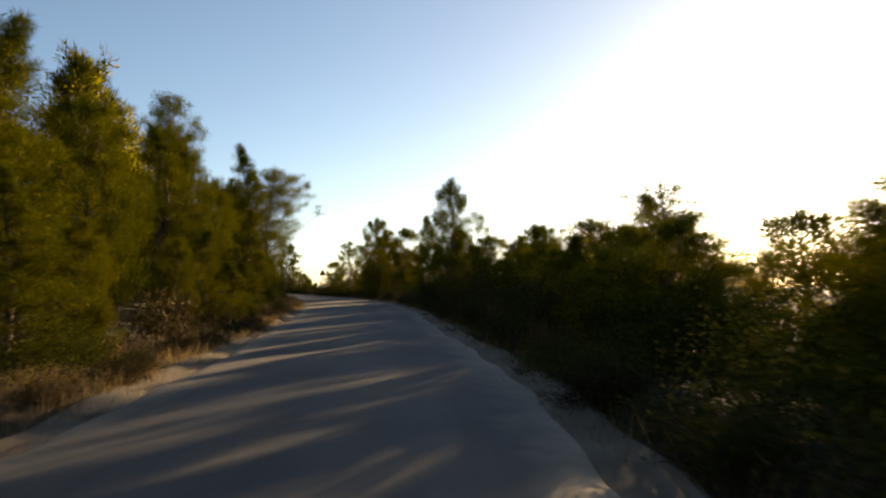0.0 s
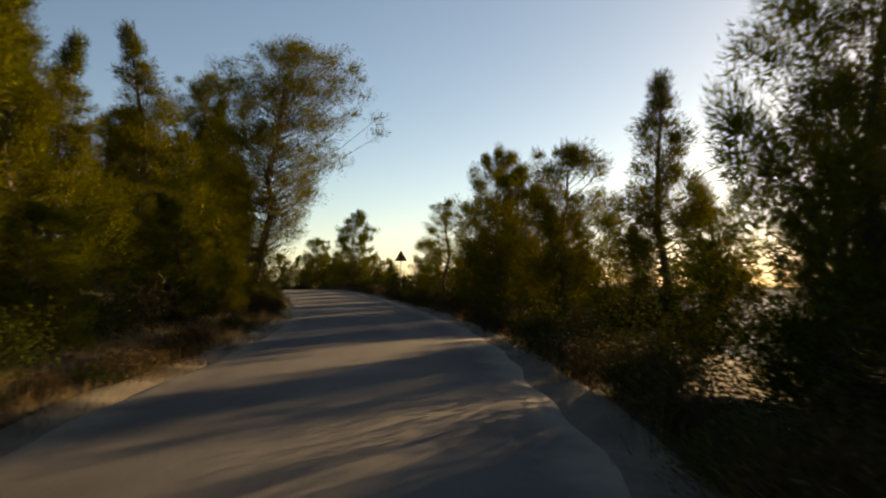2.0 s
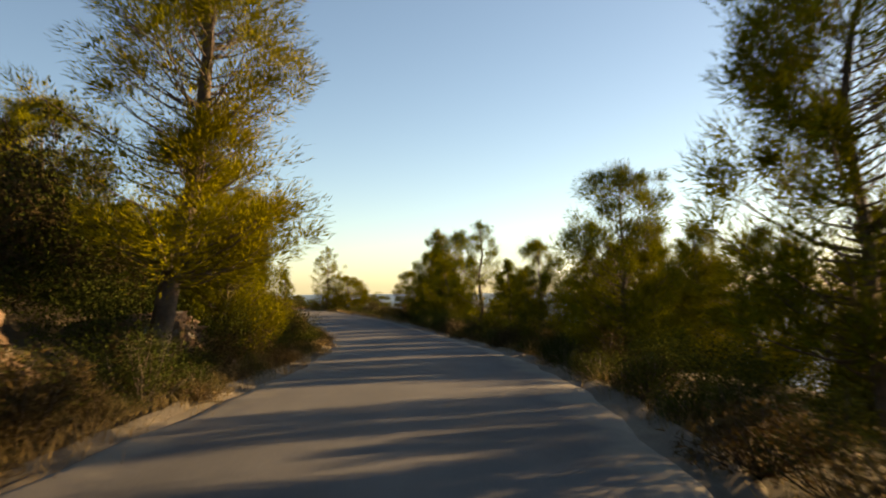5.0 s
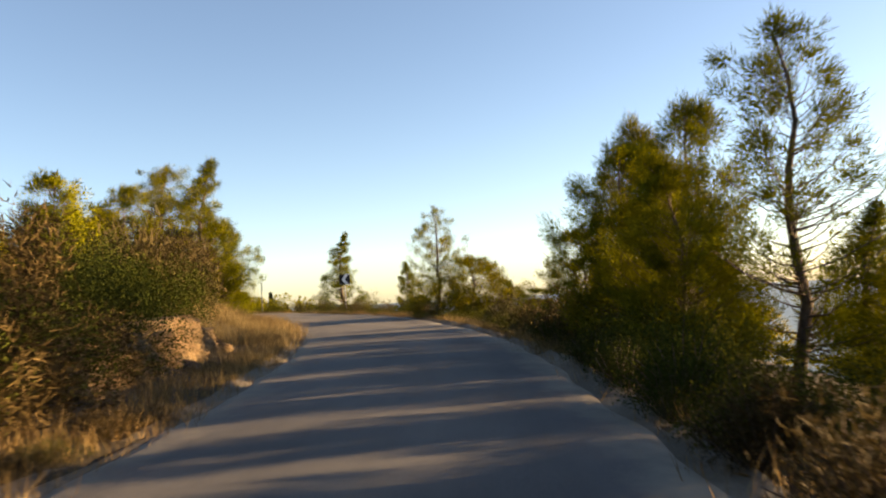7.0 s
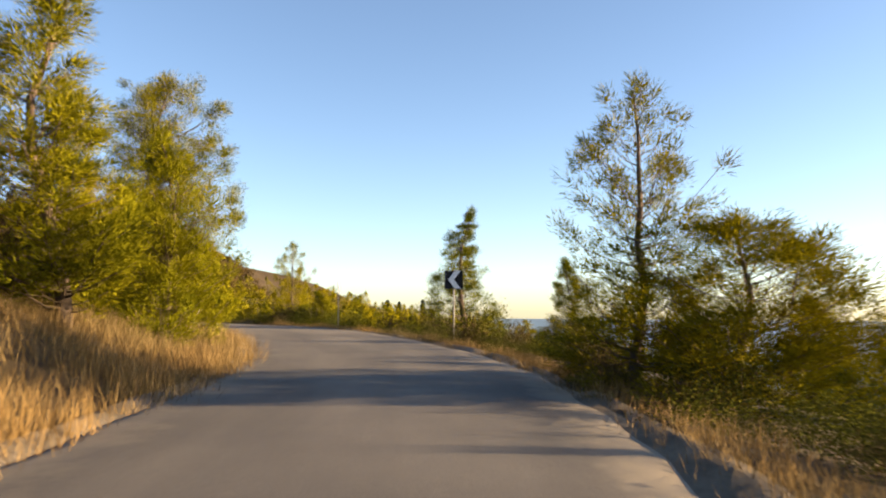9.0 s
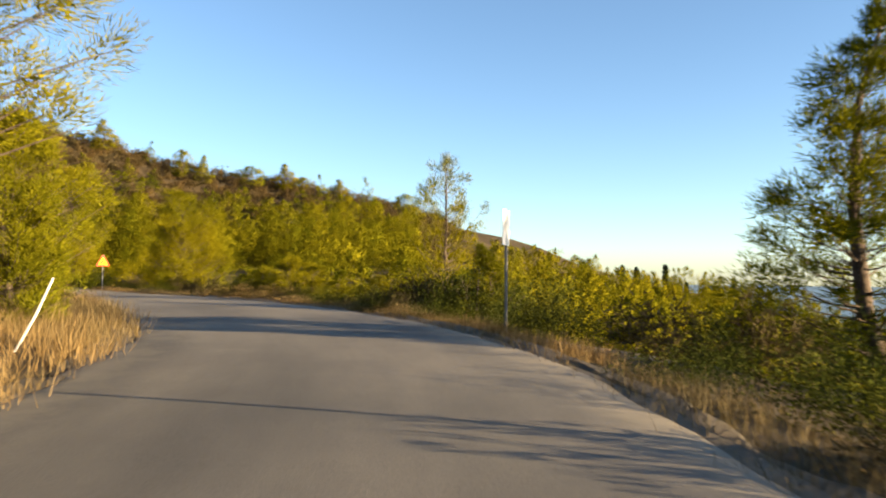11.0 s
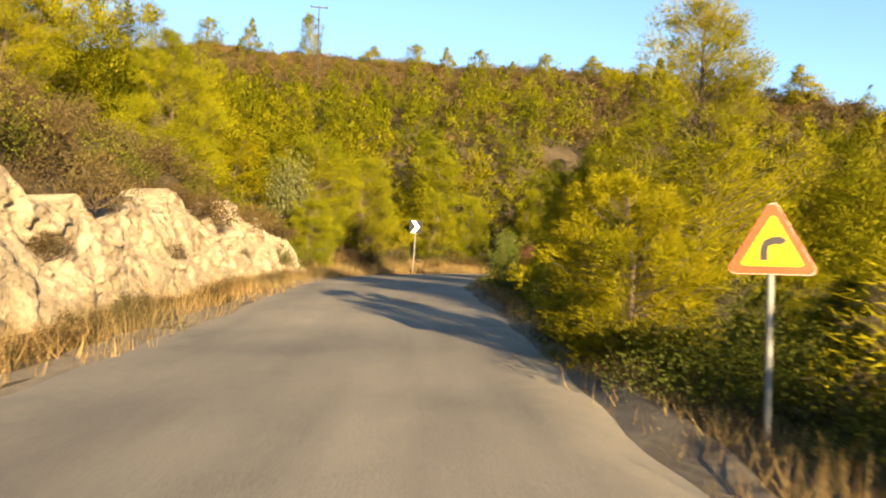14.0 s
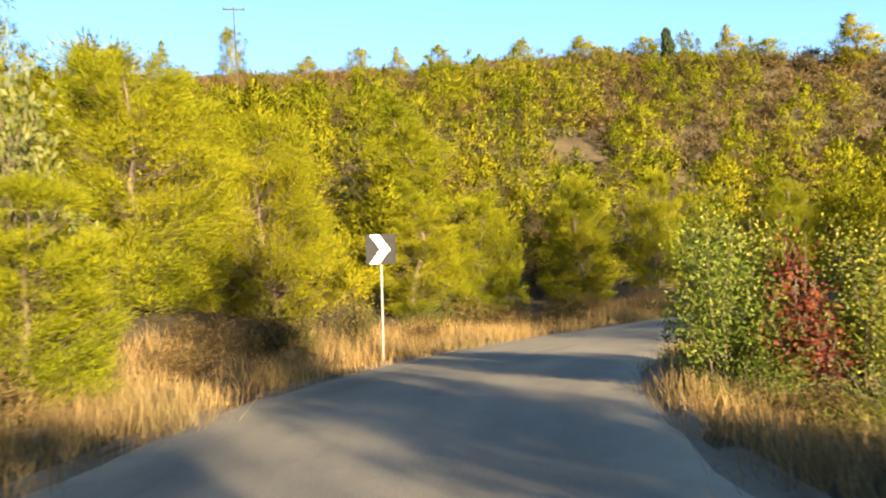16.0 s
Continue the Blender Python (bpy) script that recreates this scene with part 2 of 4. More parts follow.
def tube(points, radii, sides=6):
    """Verts and quads of a tapered tube along points."""
    points, radii = np.asarray(points, float), np.asarray(radii, float)
    tan = np.gradient(points, axis=0)
    tan /= np.linalg.norm(tan, axis=1)[:, None] + 1e-9
    ref = np.where(np.abs(tan[:, 2:3]) > 0.9, [[1.0, 0, 0]], [[0, 0, 1.0]])
    a = np.cross(tan, ref)
    a /= np.linalg.norm(a, axis=1)[:, None] + 1e-9
    b = np.cross(tan, a)
    ang = np.arange(sides) * 2 * math.pi / sides
    ring = a[:, None] * np.cos(ang)[None, :, None] + b[:, None] * np.sin(ang)[None, :, None]
    v = points[:, None] + ring * radii[:, None, None]
    n = len(points)
    i, j = np.meshgrid(np.arange(n - 1), np.arange(sides), indexing="ij")
    j2 = (j + 1) % sides
    f = np.stack([i * sides + j, i * sides + j2, (i + 1) * sides + j2, (i + 1) * sides + j], -1).reshape(-1, 4)
    return v.reshape(-1, 3), f


def join(pieces):
    vs, fs, n = [], [], 0
    for v, f in pieces:
        vs.append(v)
        fs.append(f + n)
        n += len(v)
    return np.concatenate(vs), np.concatenate(fs)


# ---- the road's line, and the ground round it ----
ROAD = [(-0.5, -60, -0.6), (-0.6, -25, -0.3), (-0.9, 0.0, 0.03), (-1.3, 9.0, 0.19), (-2.1, 17.8, 0.29), (-3.1, 26.8, 0.43), (-4.4, 35.5, 0.55),
        (-6.2, 44.5, 0.63), (-8.6, 52.8, 0.69), (-11.8, 61.3, 0.82), (-15.6, 69.4, 1.02), (-20.1, 77.2, 1.02), (-25.1, 84.6, 0.74),
        (-30.7, 91.5, 0.40), (-36.9, 97.9, 0.34), (-43.8, 103.7, 0.42), (-51.1, 108.6, 0.52), (-58.8, 112.7, 0.61), (-67.3, 115.7, 0.69),
        (-75.9, 117.0, 0.85), (-84.6, 116.1, 0.95), (-92.9, 113.0, 1.0), (-100.4, 108.2, 1.04), (-107.4, 102.8, 1.18), (-114.0, 97.6, 1.38),
        (-120.4, 92.9, 1.42), (-127, 89.6, 1.42), (-132, 88.6, 1.42), (-138, 89.2, 1.45), (-146, 91.6, 1.6), (-158, 97.5, 2.2), (-172, 107, 3.0)]


def spline(points, step):
    p = np.asarray(points, float)
    t = np.r_[0, np.cumsum(np.linalg.norm(np.diff(p[:, :2], axis=0), axis=1))]
    d = np.gradient(p, t, axis=0)
    q = np.arange(0, t[-1], step)
    i = np.clip(np.searchsorted(t, q, side="right") - 1, 0, len(t) - 2)
    h = (t[i + 1] - t[i])[:, None]
    u = ((q - t[i]) / (t[i + 1] - t[i]))[:, None]
    return (2 * u**3 - 3 * u**2 + 1) * p[i] + (u**3 - 2 * u**2 + u) * h * d[i] + (3 * u**2 - 2 * u**3) * p[i + 1] + (u**3 - u**2) * h * d[i + 1]


LINE = spline(ROAD, 0.5)
LINE_S = np.r_[0, np.cumsum(np.linalg.norm(np.diff(LINE[:, :2], axis=0), axis=1))]
LINE_S -= LINE_S[np.argmin(np.abs(LINE[:, 1]) + np.abs(LINE[:, 0] + 0.9))]      # 0 where the walk begins
LINE_T = np.gradient(LINE[:, :2], axis=0)
LINE_T /= np.linalg.norm(LINE_T, axis=1)[:, None]
LINE_N = np.c_[LINE_T[:, 1], -LINE_T[:, 0]]                                     # to the right


def half_width(s):
    return np.interp(s, [0, 55, 62, 105, 118, 140, 158, 175, 198, 210, 225], [2.05, 2.05, 2.1, 2.3, 2.45, 2.75, 2.75, 2.4, 2.35, 2.7, 2.9])


def on_road(x, y):
    """s along the road, lateral place (right positive) and road height for the nearest point of its line."""
    x, y = np.atleast_1d(np.asarray(x, float)), np.atleast_1d(np.asarray(y, float))
    out = np.empty((len(x), 3))
    for k in range(0, len(x), 20000):
        dx = x[k:k + 20000, None] - LINE[None, :, 0]
        dy = y[k:k + 20000, None] - LINE[None, :, 1]
        i = np.argmin(dx * dx + dy * dy, axis=1)
        r = np.arange(len(i))
        lat = dx[r, i] * LINE_N[i, 0] + dy[r, i] * LINE_N[i, 1]
        far = np.sqrt(dx[r, i] ** 2 + dy[r, i] ** 2)
        out[k:k + 20000] = np.c_[LINE_S[i], np.sign(lat) * far, LINE[i, 2]]
    return out.T


def waves(x, y, size, seed):
    """A cheap smooth unevenness, about -1 to 1."""
    r = np.random.RandomState(seed)
    z = np.zeros_like(np.asarray(x, float))
    for k in range(7):
        a, p, f = r.uniform(0, 6.28), r.uniform(0, 6.28), (0.6 + 0.35 * k) / size
        z = z + np.sin((x * np.cos(a) + y * np.sin(a)) * f * 6.28 + p) / (1 + 0.5 * k)
    return z / 2.2


def smooth(a, b, x):
    u = np.clip((x - a) / (b - a), 0, 1)
    return u * u * (3 - 2 * u)


def ground_z(x, y):
    x, y = np.atleast_1d(np.asarray(x, float)), np.atleast_1d(np.asarray(y, float))
    s, lat, zr = on_road(x, y)
    hw = half_width(s)
    out = np.abs(lat) - hw
    # uphill side: a low cut bank, then the slope above it
    bank = np.interp(s, [-60, 40, 60, 66, 82, 88, 104, 110, 132, 140, 160, 178, 188, 203, 209, 216, 260],
                     [0.5, 0.6, 0.9, 1.3, 1.3, 0.9, 0.8, 1.0, 1.0, 0.5, 0.5, 0.7, 2.2, 2.2, 1.0, 0.6, 0.6])
    reach = np.interp(s, [60, 66, 82, 88, 110, 182, 190, 203, 209], [3.0, 2.0, 2.0, 3.0, 3.0, 3.0, 1.6, 1.6, 3.0])
    start = np.interp(s, [61, 65, 84, 88, 104, 107, 121, 124, 181, 184, 206, 209], [0.7, 1.8, 1.8, 0.7, 0.7, 1.7, 1.7, 0.7, 0.7, 3.7, 3.7, 0.7])
    left = zr + bank * smooth(start, start + reach, out) + np.interp(s, [168, 186, 208, 224], [0.16, 0.42, 0.42, 0.16]) * np.maximum(out - 3.0, 0)
    # downhill side: a verge, then the slope falls away
    fall = np.interp(s, [-60, 70, 110, 150, 165, 185, 205, 215], [0.10, 0.14, 0.16, 0.16, 0.30, 0.30, 0.12, 0.02])
    right = zr - 0.15 * smooth(0.3, 1.2, out) - fall * np.maximum(out - 1.4, 0)
    near = np.where(lat < 0, left, right)
    near = np.where(out < 0.25, zr - 0.10, near)
    # the wide forms: a hillside ahead, the slope towards the sea, a knoll inside the bends
    xr = np.maximum(x, -198.0 - 0.06 * (y - 60))
    q = (xr + 120) * -0.80 + (y - 90) * -0.60
    q = 122 - np.logaddexp(0, (122 - q) / 6) * 6
    wide = np.where(q > 0, 1.4 + 0.335 * q, 1.4 + 0.17 * q)
    wide = wide - 4.0 * np.sin(math.pi * np.clip((xr + 198.0 + 0.06 * (y - 60)) / 80, 0, 1)) * smooth(0, 22, q)
    wide = wide - 0.25 * np.maximum(-198.0 - 0.06 * (y - 60) - x, 0) * (x > -330) - 33 * (x <= -330)
    wide = wide + 13 * np.exp(-((x + 58) ** 2 + (y - 52) ** 2) / (2 * 32.0**2))
    wide = wide + 7.5 * np.exp(-((x + 108) ** 2 + (y - 74) ** 2) / (2 * 15.0**2))
    wide = wide - 0.07 * np.maximum(y - 140, 0) * (y < 400) - 18 * (y >= 400)
    wide = np.maximum(wide, -70)
    w = smooth(9, 34, np.abs(lat))
    z = near * (1 - w) + wide * w
    rough = smooth(0.3, 3.0, out)
    return z + rough * (0.16 * waves(x, y, 9, 3) + 0.10 * waves(x, y, 3.1, 4)) + smooth(20, 60, np.abs(lat)) * 1.2 * waves(x, y, 42, 5)


def spread(lo, hi, step, far_lo, far_hi):
    """Grid lines: even between lo and hi, then ever wider apart."""
    mid = list(np.arange(lo, hi + step, step))
    up, gap = [mid[-1]], step
    while up[-1] < far_hi:
        gap *= 1.22
        up.append(up[-1] + gap)
    down, gap = [mid[0]], step
    while down[-1] > far_lo:
        gap *= 1.22
        down.append(down[-1] - gap)
    return np.array(down[:0:-1] + mid + up[1:])


gx, gy = spread(-208, 14, 0.85, -4500, 4500), spread(-50, 137, 0.85, -4500, 4500)
GX, GY = np.meshgrid(gx, gy, indexing="ij")
GZ = ground_z(GX.ravel(), GY.ravel())
nx, ny = len(gx), len(gy)
gi, gj = np.meshgrid(np.arange(nx - 1), np.arange(ny - 1), indexing="ij")
gfaces = np.stack([gi * ny + gj, (gi + 1) * ny + gj, (gi + 1) * ny + gj + 1, gi * ny + gj + 1], -1).reshape(-1, 4)
tagged(new("ground", fast_mesh("ground", np.c_[GX.ravel(), GY.ravel(), GZ], gfaces, SOIL, True)),
       "dry brown hillside soil with stones and litter", "ground", kind="structure")

sea_bm = bmesh.new()
bmesh.ops.create_circle(sea_bm, cap_ends=True, segments=64, radius=4800)
tagged(new("water", bm_mesh("water", sea_bm, WATER)), "hazy blue sea far below the hills", "sea", kind="structure").location = (0, 0, -42)


def build_road():
    lat = np.array([-1.0, -0.93, -0.7, -0.35, 0, 0.35, 0.7, 0.93, 1.0])
    hw = half_width(LINE_S)
    rnd = np.random.RandomState(7)
    wob = np.zeros((len(LINE), 2))
    for k, (f, a) in enumerate([(0.35, 0.05), (1.1, 0.04), (2.7, 0.04)]):
        wob += a * np.sin(LINE_S[:, None] * f + rnd.uniform(0, 6, 2)[None] + k)
    rows_v, rows_uv = [], []
    for j, l in enumerate(lat):
        w = l * hw + np.where(l < 0, -wob[:, 0], wob[:, 1]) * (abs(l) > 0.8)
        xy = LINE[:, :2] + LINE_N * w[:, None]
        z = LINE[:, 2] + 0.03 * (1 - l * l) - (0.03 if abs(l) == 1 else 0)
        rows_v.append(np.c_[xy, z])
        rows_uv.append(np.c_[np.full(len(LINE), l), LINE_S])
    v = np.stack(rows_v, 1)
    n, k = len(LINE), len(lat)
    i, j = np.meshgrid(np.arange(n - 1), np.arange(k - 1), indexing="ij")
    f = np.stack([i * k + j, i * k + j + 1, (i + 1) * k + j + 1, (i + 1) * k + j], -1).reshape(-1, 4)
    me = fast_mesh("road", v.reshape(-1, 3), f, ASPHALT, True)
    uv = np.stack(rows_uv, 1).reshape(-1, 2)
    layer = me.uv_layers.new(name="road")
    idx = np.empty(len(me.loops), np.int32)
    me.loops.foreach_get("vertex_index", idx)
    layer.data.foreach_set("uv", uv[idx].astype(np.float32).ravel())
    return tagged(new("road", me), "narrow worn grey asphalt road with dusty edges", "road", kind="structure")


build_road()


def build_shoulder(name, side, seed):
    """A worn strip of gravel and dust from under the asphalt edge to the verge."""
    r = np.random.RandomState(seed)
    hw = half_width(LINE_S)
    wide = 1 + 0.25 * np.sin(LINE_S * 0.43 + seed) + 0.15 * np.sin(LINE_S * 1.7) + r.normal(0, 0.04, len(LINE_S))
    rows_v = []
    for off in (-0.16, 0.10, 0.22, 0.36, 0.55):
        lat = side * (hw + (off * wide if off > 0.2 else off))
        xy = LINE[:, :2] + LINE_N * lat[:, None]
        g = ground_z(xy[:, 0], xy[:, 1])
        z = LINE[:, 2] - 0.05 if off < 0 else LINE[:, 2] - 0.02 if off < 0.2 else g + (0.045 if off < 0.3 else 0.02 if off < 0.5 else -0.08)
        if 0.2 < off < 0.3:
            z = np.maximum(z, LINE[:, 2] - 0.04)
        rows_v.append(np.c_[xy, z + r.normal(0, 0.006, len(z)) * (off > 0)])
    v = np.stack(rows_v, 1)
    n, k = v.shape[:2]
    i, j = np.meshgrid(np.arange(n - 1), np.arange(k - 1), indexing="ij")
    f = np.stack([i * k + j, i * k + j + 1, (i + 1) * k + j + 1, (i + 1) * k + j], -1).reshape(-1, 4)
    return tagged(new(name, fast_mesh(name, v.reshape(-1, 3), f if side > 0 else f[:, ::-1], GRAVEL, True)),
                  "dusty gravel shoulder beside the asphalt", "road shoulder", kind="structure")


build_shoulder("shoulder_left", -1, 3)
build_shoulder("shoulder_right", 1, 4)


def at_road(s, lat):
    """Place on the plan from the way along the road and sideways from its line."""
    i = int(np.argmin(np.abs(LINE_S - s)))
    return LINE[i, 0] + LINE_N[i, 0] * lat, LINE[i, 1] + LINE_N[i, 1] * lat


def gz(x, y):
    return float(ground_z(x, y)[0])


# ---- plants ----
def blades(rnd, centres, ways, count, length, width, spread_angle, shoot=0.0):
    """Needle blades: thin triangles that stand off a short shoot along its way, or fan out of one point."""
    n = len(centres)
    w = np.repeat(ways, count, 0)
    c = np.repeat(centres, count, 0) + w * rnd.uniform(-0.3, 1.0, (n * count, 1)) * shoot
    d = w + rnd.normal(0, spread_angle, (n * count, 3))
    d /= np.linalg.norm(d, axis=1)[:, None] + 1e-9
    side = np.cross(d, rnd.normal(0, 1, (n * count, 3)))
    side /= np.linalg.norm(side, axis=1)[:, None] + 1e-9
    l = length * rnd.uniform(0.6, 1.25, (n * count, 1))
    hw = side * width * 0.5
    v = np.stack([c - hw, c + hw, c + d * l], 1).reshape(-1, 3)
    return v, np.arange(len(v)).reshape(-1, 3)


def leaves(rnd, centres, ways, length, width):
    """Broad leaves: pointed quads lying roughly along their way."""
    n = len(centres)
    d = ways + rnd.normal(0, 0.55, (n, 3))
    d /= np.linalg.norm(d, axis=1)[:, None] + 1e-9
    side = np.cross(d, rnd.normal(0, 1, (n, 3)))
    side /= np.linalg.norm(side, axis=1)[:, None] + 1e-9
    l = length * rnd.uniform(0.6, 1.3, (n, 1))
    v = np.stack([centres, centres + d * l * 0.5 + side * width * 0.5, centres + d * l, centres + d * l * 0.5 - side * width * 0.5], 1).reshape(-1, 3)
    return v, np.arange(len(v)).reshape(-1, 4)


def crown_reach(shape, u):
    """Length of the limbs, as a share of the longest, u up the crown."""
    if shape == "cone":
        return min(1, 1.2 * (1 - u) ** 0.8) * min(1, 0.7 + 1.8 * u)
    if shape == "bushy":
        return math.sqrt(max(0.0, 1 - (max(0, u - 0.25) / 0.78) ** 2)) * min(1, 0.75 + 1.2 * u)
    if shape == "spread":
        return min(1, 0.3 + 1.5 * u) * math.sqrt(max(0.0, 1 - (max(0, u - 0.5) / 0.53) ** 2))
    if shape == "umbrella":
        return math.sqrt(max(0.0, 1 - ((u - 0.45) / 0.57) ** 2)) * (0.75 + 0.25 * math.sin(u * 17))
    return math.sqrt(max(0.02, 1 - ((u - 0.35) / 0.67) ** 2))


def needle_clumps(rnd, mids, radii, outs, count, blade, mass=0.45):
    """Brush-like tufts of needles drawn outwards and up: a few broad older sprays inside, fine needles standing off all
    round.
    """
    m = len(mids)
    axis = outs * 0.75 + np.array([0, 0, 0.65]) + rnd.normal(0, 0.2, (m, 3))
    axis /= np.linalg.norm(axis, axis=1)[:, None] + 1e-9
    verts, nors = [], []
    for k, near, far, length, width in ((max(5, count // 7), 0.0, 0.5, 0.9, 2.4), (count, 0.2, 1.0, 1.0, 1.0)):
        n = m * k
        d = rnd.normal(0, 1, (n, 3))
        d[:, 2] = d[:, 2] * 0.85 + 0.18
        d /= np.linalg.norm(d, axis=1)[:, None] + 1e-9
        a = np.repeat(axis, k, 0)
        along = np.einsum("ij,ij->i", d, a)[:, None]
        r = np.repeat(radii, k)[:, None] * (near + (far - near) * rnd.uniform(0, 1, (n, 1)) ** 0.6)
        c = np.repeat(mids, k, 0) + (d * 0.88 + a * along * 0.42) * r
        way = d * 0.75 + a * 0.8
        way /= np.linalg.norm(way, axis=1)[:, None] + 1e-9
        v, _ = blades(rnd, c, way, 1, blade[0] * length, blade[1] * width, 0.24)
        nor = d * (1.2 - mass) + np.repeat(outs, k, 0) * mass + np.array([0, 0, 0.2]) + rnd.normal(0, 0.15, (n, 3))
        nor = np.repeat(nor / (np.linalg.norm(nor, axis=1)[:, None] + 1e-9), 3, 0)
        tri = v.reshape(-1, 3, 3)
        face = np.cross(tri[:, 1] - tri[:, 0], tri[:, 2] - tri[:, 0])
        turned = np.einsum("ij,ij->i", face, nor[::3]) < 0
        tri[turned] = tri[turned][:, [0, 2, 1]]
        verts.append(tri.reshape(-1, 3))
        nors.append(nor)
    v = np.concatenate(verts)
    return v, np.arange(len(v)).reshape(-1, 3), np.concatenate(nors)


def make_pine(seed, height, width, bare, shape, clumps, count, blade, lean=0.0, fill=0.55, mass=0.6, plump=1.0):
    """Trunk and crown arrays of one pine: limbs that sweep up from the trunk, each into a rounded clump of needles."""
    rnd = np.random.RandomState(seed)
    hs = np.linspace(0, 1, 9)
    bend = np.cumsum(rnd.normal(0, 0.02, (9, 2)), 0) * height * np.sin(math.pi * hs)[:, None]
    bend[:, 0] += lean * height * hs
    trunk = np.c_[bend, hs * height * 0.97]
    base_r = 0.013 * height + 0.028
    pieces = [tube(trunk, base_r * (1 - 0.92 * hs) + 0.008, 7)]
    lobes = rnd.uniform(0.56, 1.2, (5, 7))
    mids, radii, outs = [], [], []
    for k in range(clumps):
        while True:
            u = rnd.uniform(0, 1)
            if rnd.uniform() < crown_reach(shape, u) + 0.12:
                break
        az = k * 2.39996 + rnd.normal(0, 0.3)
        lobe = lobes[min(4, int(u * 5)), int((az % 6.283) / 6.284 * 7)]
        rad = 0.5 * width * crown_reach(shape, u) * lobe * rnd.uniform(fill * 0.45, 1.0) ** 0.6
        h = bare + (1 - bare) * u
        out = np.array([math.cos(az), math.sin(az), 0.0])
        size = plump * (0.066 * width + 0.11) * rnd.uniform(0.7, 1.3) * (1 - 0.3 * u)
        on = np.array([np.interp(h, hs, trunk[:, 0]), np.interp(h, hs, trunk[:, 1]), h * height])
        mid = on + out * max(0.0, rad - size * 0.2)
        z0 = max(h - (0.35 + 0.3 * u) * rad / height, bare * rnd.uniform(0.75, 1.15), 0.02)
        root = np.array([np.interp(z0, hs, trunk[:, 0]), np.interp(z0, hs, trunk[:, 1]), z0 * height * 0.97])
        q = np.linspace(0, 1, 4)[:, None]
        limb = root + (mid - root) * q - np.array([0, 0, 1.0]) * rad * 0.12 * np.sin(math.pi * q) + rnd.normal(0, 0.03, (4, 3)) * rad * q
        pieces.append(tube(limb, np.linspace(max(0.009, base_r * 0.2 * (1 - 0.7 * u)), 0.005, 4), 4))
        mids.append(mid)
        radii.append(size)
        outs.append(out)
    for h in (0.93, 0.97, 1.0):
        mids.append(np.array([np.interp(h, hs, trunk[:, 0]), np.interp(h, hs, trunk[:, 1]), h * height]))
        radii.append(0.045 * width + 0.06)
        outs.append(np.array([0, 0, 1.0]))
    return join(pieces), needle_clumps(rnd, np.array(mids), np.array(radii), np.array(outs), count, blade, mass)


PINES = {                      # height, width, bare share, shape, clumps, shoots, lean, fill
    "cone": (6.0, 3.2, 0.07, "cone", 100, 20, 0.0, 0.35),
    "cone_thin": (6.0, 2.6, 0.09, "cone", 74, 18, 0.02, 0.4),
    "bushy": (4.5, 4.0, 0.03, "bushy", 112, 22, 0.0, 0.35),
    "bushy_wide": (4.0, 4.6, 0.04, "round", 110, 24, 0.03, 0.35),
    "tall": (9.5, 5.0, 0.10, "spread", 200, 22, 0.03, 0.12),
    "umbrella": (9.0, 4.6, 0.20, "umbrella", 125, 24, 0.08, 0.2),
    "big": (6.4, 5.6, 0.02, "bushy", 210, 24, 0.0, 0.35),
    "leaning": (9.5, 6.0, 0.14, "spread", 210, 22, 0.14, 0.15),
    "single": (5.2, 3.6, 0.18, "bushy", 104, 22, 0.03, 0.35),
    "sparse": (5.5, 3.2, 0.12, "round", 72, 12, 0.02, 0.45),
}
pine_first, plant_spots = {}, []


def pine(kind, x, y, height, width, turn=None, label="", seed=0, fine=False):
    """A pine at a place on the ground, height and crown width in metres."""
    off = abs(on_road(x, y)[1][0])
    far = 2 if kind.startswith("far") or off > 9.5 and not fine else 1 if off > 6.6 else 0
    key = (kind, seed, far)
    H, W = PINES[kind][:2]
    z = gz(x, y) - 0.12
    turn = random.uniform(0, 360) if turn is None else turn
    m = pose(x, y, z, 0, 0, turn) @ Matrix.Diagonal((width / W, width / W, height / H, 1))
    plant_spots.append((x, y, width))
    if key in pine_first:
        ob = copy_thing(pine_first[key], m @ Matrix.Diagonal([1 / v for v in pine_first[key].scale] + [1]))
        if label:
            tagged(ob, label)
        return ob
    H, W, bare, shape, clumps, shoots, lean, fill = PINES[kind]
    blade, count = (((0.13, 0.0135), 9.0), ((0.13, 0.0145), 8.0), ((0.17, 0.032), 3.4))[far]
    trunk, (cv, cf, cn) = make_pine(hash_of(kind) + seed * 31, H, W, bare, shape, int(clumps * 2.05), int(shoots * count), blade, lean, fill, plump=(0.95, 0.95, 1.2)[far])
    ob = new("pine_tree")
    part("trunk", fast_mesh("trunk", *trunk, BARK, True), ob)
    crown = fast_mesh("crown", cv, cf, NEEDLES, far == 2)
    if far == 2:
        crown.normals_split_custom_set_from_vertices(cn)
    part("crown", crown, ob)
    ob.matrix_basis = m
    tagged(ob, label or "young Aleppo pine with tufted yellow-green needles", "pine tree", "roadside pines")
    pine_first[key] = ob
    return ob


def hash_of(word):
    return sum((k + 1) * ord(c) for k, c in enumerate(word)) % 9973


